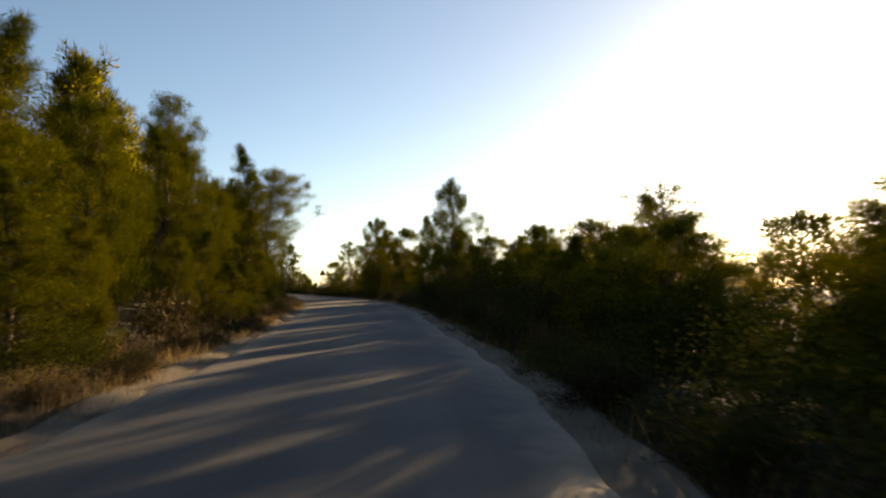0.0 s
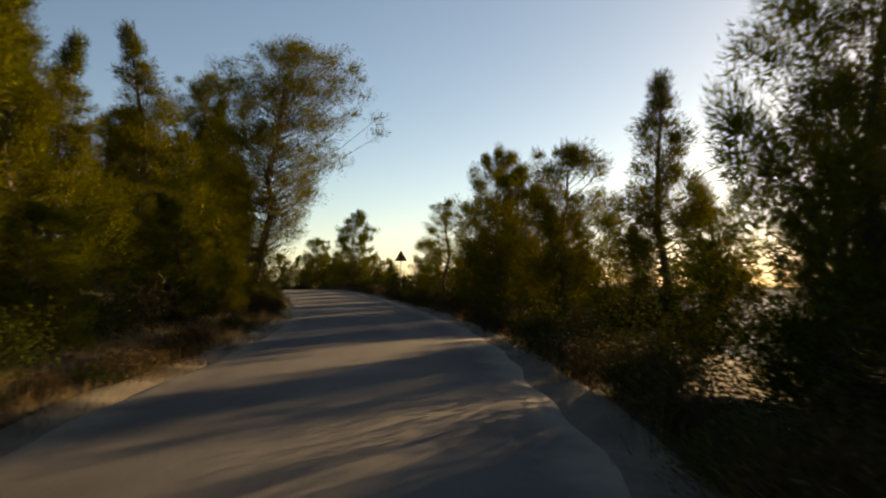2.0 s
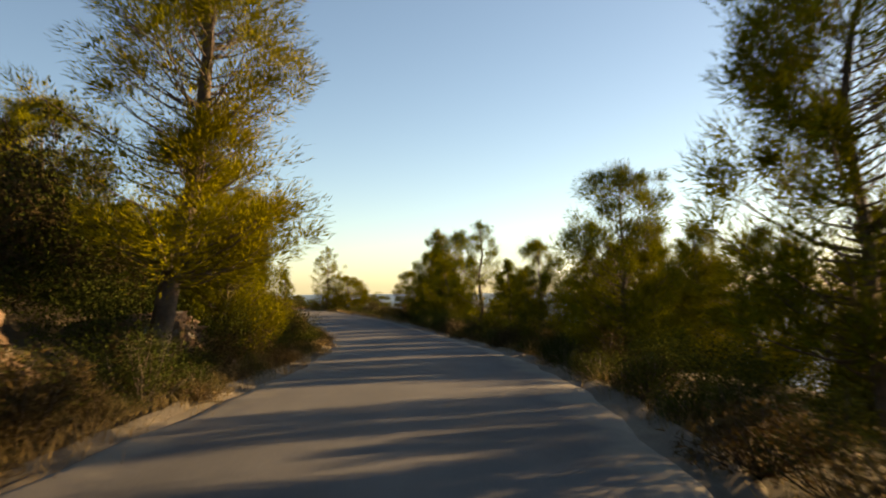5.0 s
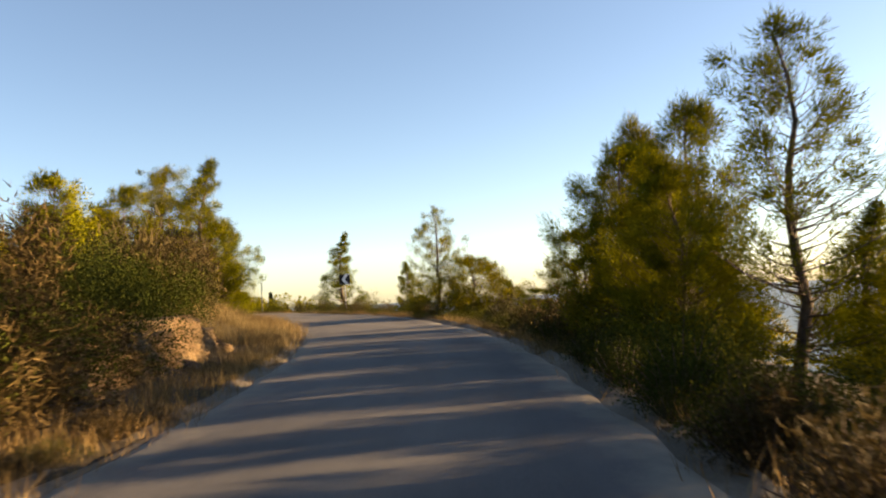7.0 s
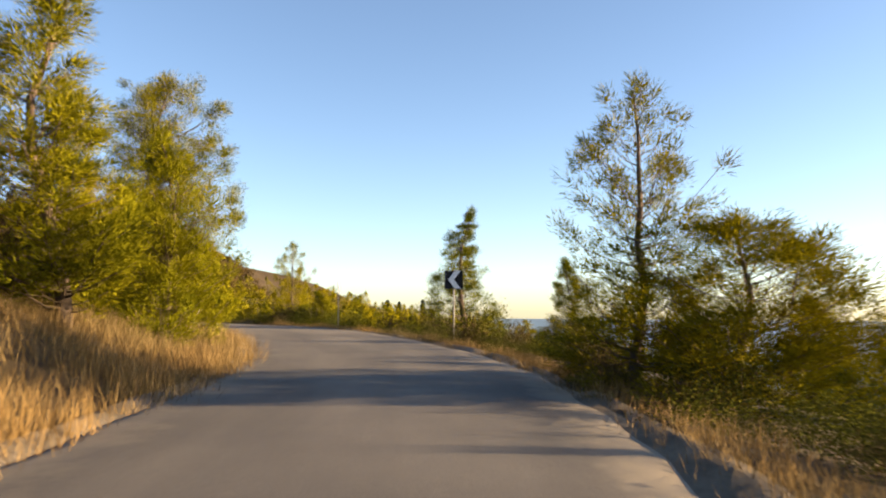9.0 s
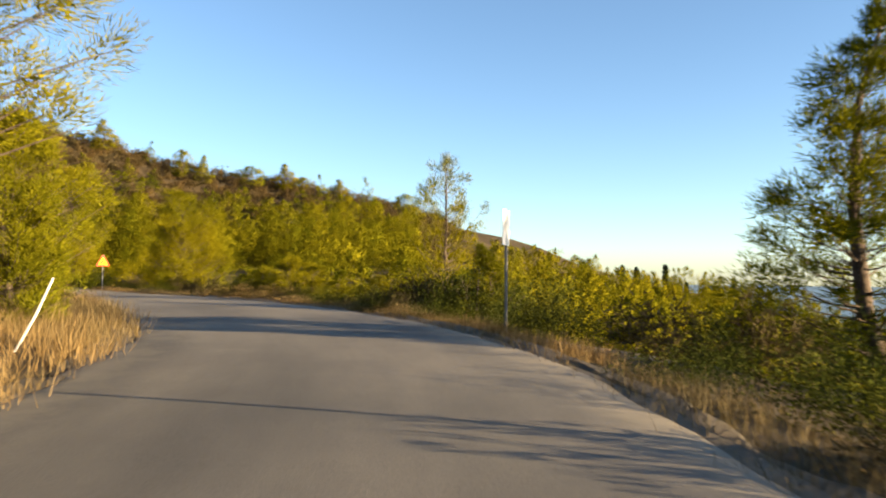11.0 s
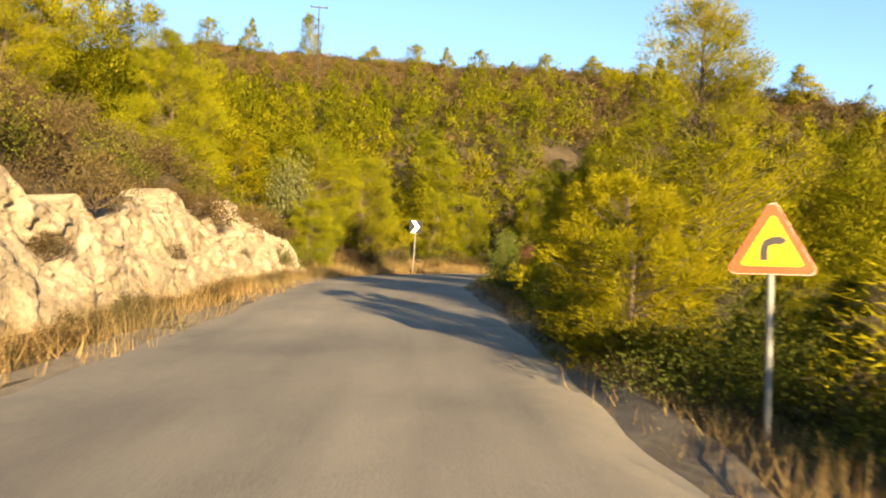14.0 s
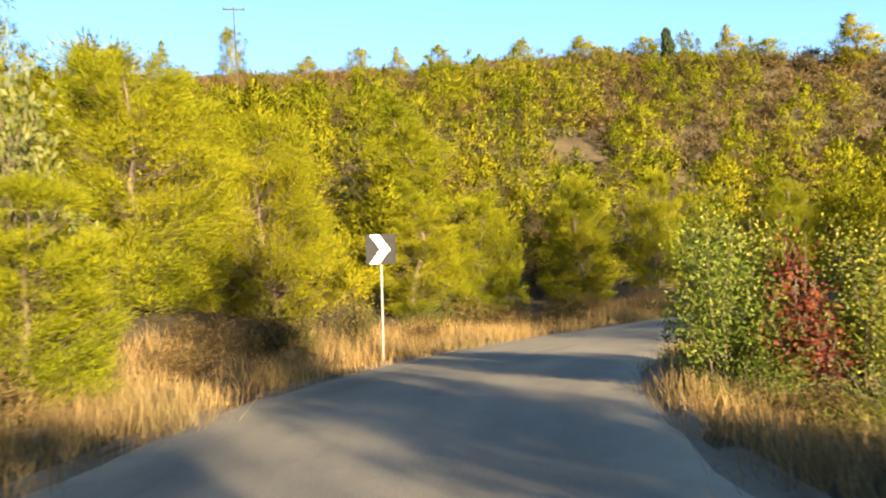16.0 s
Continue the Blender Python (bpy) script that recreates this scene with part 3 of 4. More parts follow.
def make_shrub(seed, height, width, count, leaf, stems=26, twiggy=False):
    """Stems that fan out of one root, with leaves all along their outer halves."""
    rnd = np.random.RandomState(seed)
    pieces, cv, cw = [], [], []
    for k in range(stems):
        az, out = k * 2.39996 + rnd.normal(0, 0.3), rnd.uniform(0.0, 1.0) ** 0.6
        top = height * math.sqrt(max(0.05, 1 - out * out * 0.85)) * rnd.uniform(0.75, 1.1)
        q = np.linspace(0, 1, 4)[:, None]
        way = np.array([math.cos(az), math.sin(az), 0]) * out * width * 0.5
        stem = way * q**0.8 + np.array([0, 0, top]) * q + rnd.normal(0, 0.05, (4, 3)) * q
        pieces.append(tube(stem, np.linspace(0.022, 0.005, 4), 4))
        n = count // stems
        w = rnd.uniform(0.15, 1.0, n) ** 0.6
        c = np.stack([np.interp(w, q[:, 0], stem[:, i]) for i in range(3)], 1)
        j = np.clip(rnd.normal(0, 1, (n, 3)), -1.5, 1.5) * (0.11 * width * 0.5 + 0.05)
        cv.append(c + j)
        cw.append(j / 0.2 + way * 0.5 + np.array([0, 0, 0.5]))
    cv, cw = np.concatenate(cv), np.concatenate(cw)
    cv[:, 2] = np.abs(cv[:, 2]) + 0.02
    cw /= np.linalg.norm(cw, axis=1)[:, None] + 1e-9
    fol = blades(rnd, cv, cw, 2, leaf[0], leaf[1], 0.8) if twiggy else leaves(rnd, cv, cw, *leaf)
    return join(pieces), fol


SHRUBS = {                     # height, width, leaves, leaf size, material, twiggy, words
    "mastic": (1.6, 2.2, 4200, (0.056, 0.028), SHRUB_LEAF, False, "dense dark green evergreen shrub on the verge"),
    "holm": (2.4, 2.4, 5200, (0.062, 0.033), SHRUB_LEAF, False, "tall dark green evergreen bush"),
    "dry": (1.8, 2.2, 1900, (0.17, 0.022), DRY_LEAF, True, "brown dried-out thorny shrub"),
    "bramble": (1.0, 2.0, 2900, (0.052, 0.032), BRAMBLE_LEAF, False, "low olive-green bramble thicket on the verge"),
    "grey": (2.0, 2.2, 2600, (0.10, 0.04), OLIVE_LEAF, False, "grey-green wild olive bush"),
    "heath": (0.9, 1.5, 1100, (0.13, 0.02), HEATH, True, "low reddish-brown heath shrub"),
    "glossy": (2.2, 1.5, 9000, (0.058, 0.029), GLOSSY_LEAF, False, "leafy yellow-green bush with glossy broad leaves"),
    "red": (1.7, 0.8, 1700, (0.07, 0.045), RED_LEAF, False, "slender shrub with red autumn leaves"),
}
shrub_first = {}


def shrub(kind, x, y, height, width, seed=0, label="", sink=0.05, z=None):
    H, W, count, leaf, mat, twiggy, words = SHRUBS[kind]
    m = pose(x, y, (gz(x, y) if z is None else z) - sink, 0, 0, random.uniform(0, 360)) @ Matrix.Diagonal((width / W, width / W, height / H, 1))
    key = (kind, seed)
    if key in shrub_first:
        ob = copy_thing(shrub_first[key], m @ Matrix.Diagonal([1 / v for v in shrub_first[key].scale] + [1]))
        return tagged(ob, label) if label else ob
    stems, fol = make_shrub(hash_of(kind) + 17 * seed, H, W, count, leaf, twiggy=twiggy)
    ob = new("shrub")
    part("stem", fast_mesh("stem", *stems, BARK, True), ob)
    part("foliage", fast_mesh("foliage", *fol, mat), ob)
    ob.matrix_basis = m
    shrub_first[key] = ob
    return tagged(ob, label or words, "shrub", "roadside shrubs")


# ---- far pines, cheaper: fewer and larger needle blades ----
PINES["far_cone"] = (5.0, 3.0, 0.03, "cone", 60, 18, 0.0, 0.35)
PINES["far_bushy"] = (4.5, 4.0, 0.05, "bushy", 60, 18, 0.0, 0.35)
PINES["far_round"] = (4.5, 3.6, 0.06, "round", 60, 18, 0.02, 0.35)


def clear_of(x, y, r, share=0.5):
    return all((x - a) ** 2 + (y - b) ** 2 > (share * (r + w)) ** 2 for a, b, w in plant_spots)


# the pines that stand out, place by place: kind, x, y, height, width, words
TALL_WORDS = "tall Aleppo pine with a bare leaning trunk and open crown"
for kind, x, y, h, w, seed, words in [
    ("leaning", -14.0, 57.4, 9.6, 6.8, 1, "tall leaning Aleppo pine reaching over the road"),
    ("tall", -17.5, 55.0, 5.6, 4.4, 0, "broad Aleppo pine behind the roadside trees"),
    ("tall", -16.4, 59.4, 8.2, 5.0, 1, TALL_WORDS),
    ("tall", -16.0, 45.4, 11.2, 5.0, 1, TALL_WORDS),
    ("tall", -18.2, 38.5, 10.8, 5.2, 0, TALL_WORDS),
    ("cone", -9.6, 36.6, 7.2, 3.4, 0, "dense pointed young pine beside the road"),
    ("umbrella", -24.8, 77.6, 8.6, 5.6, 0, "tall Aleppo pine with layered flat crown above a rock bank"),
    ("bushy", -27.5, 81.0, 4.0, 2.9, 0, "rounded dark young pine beside the road"),
    ("bushy", -32.4, 86.0, 4.0, 3.2, 0, "rounded bushy young pine beside the road"),
    ("single", -15.6, 78.1, 5.2, 3.1, 0, "single broad pine with a short bare trunk"),
    ("bushy", 0.5, 38.8, 6.4, 3.8, 0, "pointed young pine dark against the sky"),
    ("bushy", -4.0, 54.4, 4.9, 4.2, 0, "broad dense dark pine beside the road"),
    ("cone", -0.9, 45.2, 5.3, 3.2, 1, "pointed young pine dark against the sky"),
    ("bushy", -2.6, 51.2, 5.0, 4.0, 1, "broad dense dark pine beside the road"),
    ("sparse", -8.0, 66.0, 5.0, 3.7, 0, "thin airy pine letting the sky through"),
    ("bushy", -5.2, 60.7, 6.6, 3.8, 1, "pointed pine close to the road"),
    ("sparse", 5.8, 20.0, 4.3, 3.3, 1, "thin airy pine letting the low sun through"),
    ("cone", 3.2, 26.6, 3.4, 2.4, 0, "small pointed pine on the slope"),
    ("bushy", -20.7, 85.6, 4.1, 3.2, 1, "bushy young pine in a dense roadside row"),
    ("bushy", -10.7, 76.7, 3.9, 3.2, 1, "feathery young pine above dark roadside bushes"),
    ("bushy", -8.6, 74.6, 3.0, 2.8, 0, "feathery young pine above dark roadside bushes"),
    ("bushy", -7.4, 71.6, 2.8, 2.8, 1, "feathery young pine above dark roadside bushes"),
    ("bushy", -37.0, 103.7, 3.5, 2.9, 0, "dense dark pine close to the road"),
    ("bushy", -38.7, 105.2, 4.1, 3.0, 1, "dense dark pine close to the road"),
    ("sparse", -35.4, 104.6, 5.7, 3.4, 0, "tall thin pine above roadside bushes"),
    ("bushy", -38.4, 107.2, 5.4, 3.4, 1, "dense dark pine beside the road"),
    ("bushy", -41.0, 109.3, 5.6, 3.5, 0, "broad dense pine close to the road"),
    ("bushy", -44.6, 111.6, 3.3, 3.3, 1, "low bushy pine on the verge"),
    ("cone", -61.3, 107.9, 6.5, 4.2, 1, "conical pine with a thin spire above dry bushes"),
    ("bushy", -64.4, 110.0, 4.6, 3.6, 0, "bushy yellow-green pine beside the road"),
    ("sparse", -55.6, 115.6, 5.0, 2.9, 1, "thin pine leader rising from a broad low pine"),
    ("bushy_wide", -54.4, 116.4, 2.9, 5.2, 0, "broad low spreading pine on the verge"),
    ("cone_thin", -76.2, 125.6, 6.5, 3.8, 0, "ragged dark conical pine behind a road sign"),
    ("tall", -75.5, 112.2, 9.0, 6.0, 1, "tall yellow-green pine over a dry grass bank"),
    ("bushy", -84.2, 108.8, 5.0, 4.2, 0, "bushy yellow-green pine on the bank"),
    ("bushy", -80.0, 112.2, 3.5, 3.4, 0, "low bushy yellow-green pine on the bank"),
    ("bushy", -74.2, 110.6, 3.8, 3.6, 1, "low bushy yellow-green pine on the bank"),
    ("bushy", -78.6, 109.0, 5.6, 4.6, 1, "bushy yellow-green pine on the bank"),
    ("bushy", -17.8, 63.4, 6.8, 4.6, 0, "slender yellow-green pine above the road"),
    ("cone", -16.4, 60.0, 7.6, 3.4, 1, "slender yellow-green pine above the road"),
    ("bushy", -122.8, 86.0, 2.9, 3.0, 1, "low sunlit pine above dry grass"),
    ("cone", -72.6, 128.0, 4.6, 3.2, 0, "pointed pine on the slope below the road"),
    ("sparse", -89.7, 121.6, 5.6, 2.7, 1, "thin airy young pine on the slope edge"),
    ("big", -113.4, 103.4, 3.4, 2.8, 0, "large bright yellow-green pine below the road"),
    ("big", -108.3, 111.6, 6.3, 5.8, 1, "large bright yellow-green pine below the road"),
    ("tall", -116.9, 104.3, 7.7, 4.4, 1, "tall bright pine with two leaders on the inside of the bend"),
    ("bushy", -107.5, 106.7, 2.2, 2.3, 1, "low bright yellow-green pine on the verge beside a warning sign"),
    ("cone", -119.8, 99.5, 3.8, 2.6, 0, "bright pine on the inside of the bend"),
    ("big", -127.2, 81.8, 5.3, 5.6, 0, "wide sunlit yellow-green pine behind a chevron sign"),
    ("big", -131.6, 81.4, 5.2, 5.4, 1, "wide sunlit yellow-green pine behind a chevron sign"),
    ("cone", -124.2, 80.4, 4.8, 4.2, 0, "wide sunlit yellow-green pine on the bank"),
    ("cone", -136.0, 82.4, 4.2, 3.4, 1, "sunlit pine above the bend"),
    ("cone", -140.4, 78.8, 7.4, 6.0, 0, "tall sunlit pine above the bend"),
    ("bushy", -118.8, 82.0, 4.6, 4.0, 1, "sunlit pine above the rock cut"),
    ("big", -117.0, 84.0, 5.8, 5.0, 1, "large sunlit pine above the rock cut"),
    ("big", -112.5, 80.5, 6.0, 5.6, 0, "large sunlit pine above the rock cut"),
    ("big", -103.0, 84.0, 5.4, 4.8, 1, "large sunlit pine above the rock cut"),
    ("cone", -107.0, 78.5, 6.4, 4.2, 0, "sunlit pine above the rock cut"),
]:
    pine(kind, x, y, h, w, {"leaning": 20, "umbrella": 45}.get(kind), label=words, seed=seed, fine=True)

# rows of pines along the road: from s, to s, step, nearest and farthest lateral, heights, widths, kinds
random.seed(11)
for s0, s1, step, l0, l1, h0, h1, w0, w1, kinds in [
    (-22, 60, 1.7, -4.9, -6.4, 4.4, 6.2, 3.0, 3.8, ("bushy", "cone", "bushy", "cone")),
    (-22, 15, 2.4, -7.6, -11.0, 5.0, 6.6, 4.4, 5.6, ("tall", "bushy", "tall", "bushy")),
    (15, 44, 2.7, -8.0, -11.0, 6.5, 9.0, 4.6, 6.0, ("tall", "bushy", "tall", "bushy")),
    (44, 60, 2.4, -8.0, -12.0, 4.0, 5.2, 3.4, 4.4, ("bushy", "cone", "bushy")),
    (-10, 60, 2.4, -3.7, -4.3, 1.5, 2.6, 1.5, 2.1, ("cone", "bushy")),
    (60, 90, 1.9, -7.0, -10.5, 3.6, 5.2, 3.0, 3.8, ("bushy", "cone", "bushy")),
    (88, 106, 2.6, -6.5, -11.0, 3.0, 4.4, 2.8, 3.6, ("bushy", "cone")),
    (104, 136, 3.2, -10.0, -15.0, 3.0, 4.2, 2.8, 3.6, ("bushy", "cone")),
    (136, 150, 3.0, -7.0, -12.0, 3.5, 5.5, 3.0, 4.0, ("bushy", "cone")),
    (-14, 23, 1.0, 4.9, 8.5, 2.0, 2.8, 2.2, 3.0, ("cone", "bushy", "bushy")),
    (0, 44, 1.5, 9.0, 12.5, 3.8, 4.8, 3.4, 4.2, ("bushy", "cone")),
    (23, 34, 1.1, 4.9, 8.5, 2.6, 3.6, 2.6, 3.4, ("cone", "bushy", "bushy")),
    (30, 64, 1.3, 4.8, 9.0, 3.4, 4.8, 2.8, 3.6, ("cone", "bushy")),
    (64, 82, 1.6, 6.0, 9.5, 2.0, 3.0, 2.2, 3.0, ("bushy", "sparse", "cone")),
    (71, 82, 1.0, 4.5, 6.2, 1.2, 1.8, 1.9, 2.6, ("bushy", "cone", "bushy")),
    (80, 112, 1.7, 4.4, 7.0, 2.9, 3.9, 2.4, 3.2, ("bushy", "cone", "bushy")),
    (84, 116, 2.4, 7.5, 11.0, 3.4, 4.6, 2.6, 3.4, ("cone", "bushy", "sparse")),
    (118, 148, 3.4, 8.0, 13.0, 1.7, 2.5, 2.2, 2.8, ("bushy", "cone")),
    (146, 170, 2.6, 8.0, 13.0, 1.5, 2.2, 2.4, 3.2, ("bushy", "cone")),
    (170, 196, 2.4, 7.0, 12.0, 2.4, 3.4, 2.6, 3.4, ("bushy", "cone")),
    (160, 190, 1.9, 5.2, 7.0, 1.6, 2.3, 2.0, 2.7, ("bushy", "cone", "bushy")),
    (166, 196, 3.0, 13.0, 18.0, 3.2, 4.2, 3.0, 3.8, ("bushy", "cone")),
    (240, 262, 2.4, 5.0, 9.0, 3.4, 5.0, 2.8, 3.6, ("bushy", "cone")),
    (-6, 30, 0.75, 5.6, 7.8, 2.8, 3.5, 3.0, 3.8, ("bushy", "bushy", "cone")),
    (30, 66, 0.8, 5.4, 7.6, 3.0, 4.2, 2.8, 3.6, ("bushy", "bushy", "cone")),
    (212, 250, 2.4, -5.0, -9.0, 3.6, 5.0, 3.0, 3.8, ("bushy", "cone")),
]:
    s = s0
    while s < s1:
        x, y = at_road(s + random.uniform(-0.5, 0.5), random.uniform(l0, l1))
        h, w = random.uniform(h0, h1), random.uniform(w0, w1)
        if clear_of(x, y, w, 0.36):
            pine(random.choice(kinds), x, y, h, w, seed=random.randint(0, 1))
        s += step * random.uniform(0.8, 1.2)

shrub_plan = []
# shrubs: from s, to s, step, lateral range, heights, widths, kinds
for s0, s1, step, l0, l1, h0, h1, w0, w1, kinds in [
    (-12, 62, 1.2, -3.2, -4.6, 0.5, 1.1, 1.0, 1.7, ("mastic", "dry", "bramble", "heath")),
    (-12, 112, 0.8, 2.6, 3.1, 0.35, 0.75, 0.8, 1.2, ("mastic", "heath", "bramble", "dry")),
    (-12, 108, 0.9, -2.55, -3.1, 0.2, 0.45, 0.6, 1.0, ("heath", "dry", "mastic")),
    (52, 66, 0.9, -3.8, -6.0, 0.8, 1.4, 1.2, 1.9, ("dry", "mastic", "holm")),
    (-12, 40, 1.1, 3.2, 4.8, 0.9, 1.9, 1.4, 2.2, ("mastic", "dry", "holm", "holm")),
    (50, 74, 0.8, 2.9, 4.8, 0.4, 0.8, 1.1, 1.7, ("mastic", "mastic", "bramble", "holm")),
    (164, 184, 0.9, -3.3, -4.8, 0.4, 0.9, 0.9, 1.5, ("dry", "heath", "dry")),
    (40, 64, 1.4, 3.2, 4.6, 0.5, 1.0, 1.2, 2.0, ("mastic", "bramble", "mastic")),
    (62, 84, 1.3, 3.2, 6.5, 0.8, 1.5, 1.4, 2.2, ("mastic", "mastic", "bramble", "holm")),
    (61, 80, 0.5, -4.6, -6.6, 1.0, 2.1, 1.4, 2.2, ("holm", "dry", "mastic", "holm", "heath")),
    (62, 90, 0.9, -6.4, -8.2, 1.2, 2.3, 1.6, 2.4, ("holm", "mastic", "dry", "holm")),
    (73, 92, 0.6, -4.7, -6.6, 0.8, 1.7, 1.3, 2.0, ("holm", "mastic", "dry", "holm")),
    (81, 92, 0.8, -3.1, -4.2, 0.5, 1.1, 1.0, 1.5, ("mastic", "holm", "dry")),
    (84, 110, 1.6, -4.2, -6.2, 0.9, 1.9, 1.5, 2.2, ("mastic", "dry", "holm")),
    (84, 112, 1.8, 3.3, 4.4, 0.7, 1.3, 1.2, 1.8, ("mastic", "bramble")),
    (98, 120, 0.8, 2.9, 4.3, 0.6, 1.1, 1.1, 1.7, ("mastic", "bramble", "mastic", "dry")),
    (104, 122, 0.55, -4.8, -8.4, 1.4, 2.4, 1.8, 2.6, ("holm", "dry", "holm", "mastic", "holm")),
    (121, 134, 0.7, -5.4, -8.4, 1.5, 2.6, 1.8, 2.6, ("dry", "dry", "heath", "dry")),
    (96, 114, 1.0, -3.6, -5.6, 0.8, 1.5, 1.3, 2.0, ("holm", "mastic", "dry")),
    (112, 152, 0.9, 3.3, 4.8, 0.4, 0.9, 1.0, 1.7, ("mastic", "heath", "bramble", "mastic")),
    (200, 222, 0.8, 3.3, 4.4, 0.25, 0.5, 0.8, 1.2, ("bramble", "dry", "heath", "bramble")),
    (58, 74, 0.5, -2.65, -3.2, 0.4, 0.8, 0.9, 1.4, ("holm", "dry", "mastic")),
    (58, 72.5, 0.5, -3.0, -4.2, 0.6, 1.3, 1.1, 1.7, ("holm", "dry", "mastic", "holm")),
    (66, 86, 0.7, -5.6, -7.2, 2.2, 3.4, 2.0, 2.8, ("holm", "dry", "holm", "mastic")),
    (76, 83, 0.6, -2.9, -3.4, 0.5, 0.9, 0.9, 1.3, ("holm", "dry", "mastic")),
    (112, 142, 1.5, 3.6, 6.0, 0.7, 1.4, 1.4, 2.2, ("mastic", "bramble", "mastic", "heath")),
    (142, 188, 1.1, 4.3, 6.0, 0.8, 1.4, 1.4, 2.2, ("mastic", "mastic", "bramble", "heath")),
    (158, 184, 2.6, -4.6, -9.0, 0.4, 0.8, 0.9, 1.4, ("heath", "bramble", "dry")),
    (184, 206, 0.8, -2.9, -3.5, 0.25, 0.5, 0.6, 1.0, ("dry", "heath", "dry")),
    (185, 206, 0.7, -6.6, -7.8, 0.7, 1.2, 1.0, 1.7, ("heath", "dry", "bramble")),
    (52, 64, 0.9, -2.7, -3.6, 0.4, 0.8, 0.9, 1.4, ("mastic", "dry", "bramble")),
    (184, 211, 0.28, -6.2, -14.0, 0.8, 1.6, 1.5, 2.4, ("heath", "dry", "heath", "dry", "bramble")),
    (188, 203, 0.8, 3.3, 5.0, 0.8, 1.4, 1.4, 2.0, ("mastic", "bramble", "mastic")),
    (188, 198, 1.2, 3.2, 3.8, 0.6, 0.9, 1.0, 1.5, ("bramble",)),
    (158, 192, 0.8, 3.1, 4.3, 0.35, 0.75, 0.9, 1.5, ("bramble", "bramble", "mastic", "heath")),
    (204, 226, 1.2, -4.2, -5.6, 0.7, 1.3, 1.2, 1.9, ("dry", "heath", "bramble", "mastic")),
    (182.4, 187, 0.45, 3.0, 3.9, 0.5, 0.85, 1.0, 1.5, ("bramble", "mastic", "bramble")),
    (87.5, 106, 0.55, -3.1, -4.8, 0.6, 1.3, 1.1, 1.8, ("holm", "dry", "mastic", "bramble")),
    (214, 240, 0.9, 3.4, 6.5, 0.3, 0.6, 1.0, 1.7, ("bramble", "bramble", "dry")),
]:
    s = s0
    while s < s1:
        lat = random.uniform(l0, l1)
        x, y = at_road(s + random.uniform(-0.4, 0.4), lat)
        shrub_plan.append((abs(lat) + (0.5 if s < 0 else 0), random.choice(kinds), x, y, random.uniform(h0, h1), random.uniform(w0, w1), random.randint(0, 1)))
        s += step * random.uniform(0.75, 1.25)
shrub_plan.sort()
for _, kind, x, y, h, w, k in shrub_plan[:300]:
    shrub(kind, x, y, h, w, k)

# the leafy bush with red autumn leaves on the inside of the bend
for kind, dx, dy, h, w in [("glossy", 0.41, -0.63, 2.2, 1.3), ("glossy", -0.45, 0.7, 2.0, 1.3), ("glossy", -0.8, 1.3, 1.6, 1.1), ("glossy", -0.6, -0.3, 2.1, 1.3),
                           ("red", 0.3, 0.2, 1.4, 0.85), ("red", -0.1, 0.1, 1.9, 0.7), ("glossy", 0.45, 0.0, 1.0, 0.8), ("bramble", 0.95, -0.25, 0.5, 1.2), ("bramble", 0.7, 0.9, 0.55, 1.3),
                           ("bramble", 0.1, 1.9, 0.6, 1.3), ("dry", 1.3, 0.5, 0.4, 0.9)]:
    shrub(kind, -127.0 + dx, 94.2 + dy, h, w)
for s, lat, up, h, w, kind in [(187.5, -4.5, 0.9, 0.5, 0.9, "dry"), (190.6, -5.0, 1.75, 0.8, 1.6, "heath"), (193.2, -4.5, 0.7, 0.55, 0.9, "dry"), (195.4, -5.0, 1.7, 0.9, 1.8, "dry"),
                               (197.8, -4.9, 1.6, 0.9, 1.9, "heath"), (199.4, -4.4, 0.6, 0.5, 0.8, "dry"), (201.6, -4.9, 1.6, 0.8, 1.6, "heath"), (203.4, -4.3, 0.4, 0.7, 0.9, "bramble"),
                               (205.2, -4.8, 1.3, 0.8, 1.5, "dry")]:
    x, y = at_road(s, lat)
    shrub(kind, x, y, h, w, label="dry scrub rooted in a ledge of the rock cut", z=float(np.interp(s, LINE_S, LINE[:, 2])) + up)
shrub("grey", -123.5, 84.0, 4.3, 2.6, label="grey-green wild olive bush on the bank")
shrub("mastic", -85.6, 121.6, 1.7, 3.2, label="dark wide evergreen shrub at the slope edge")
shrub("mastic", -87.4, 120.9, 1.6, 2.8)


# ---- what nobody could count: far woods, heath, grass ----
def far_template(seed, height, width, shape, clumps, count, blade):
    return make_pine(seed, height, width, 0.04, shape, clumps, count, blade, fill=0.4, mass=0.5, plump=1.2)[1]


def scatter(name, places, templates, mat, label, category, rnd):
    """One mesh of many plants: rows of x, y, scale across, scale up."""
    vs, fs, ns, n = [], [], [], 0
    zs = ground_z(places[:, 0], places[:, 1])
    for (x, y, sx, sz), z in zip(places, zs):
        v, f, *normals = templates[rnd.randint(len(templates))]
        a = rnd.uniform(0, 6.28)
        c, s_ = math.cos(a) * sx, math.sin(a) * sx
        vs.append(np.c_[v[:, 0] * c - v[:, 1] * s_ + x, v[:, 0] * s_ + v[:, 1] * c + y, v[:, 2] * sz + z - 0.1])
        fs.append(f + n)
        n += len(v)
        if normals:
            m = normals[0]
            ns.append(np.c_[m[:, 0] * math.cos(a) - m[:, 1] * math.sin(a), m[:, 0] * math.sin(a) + m[:, 1] * math.cos(a), m[:, 2]])
    me = fast_mesh(name, np.concatenate(vs), np.concatenate(fs), mat, bool(ns))
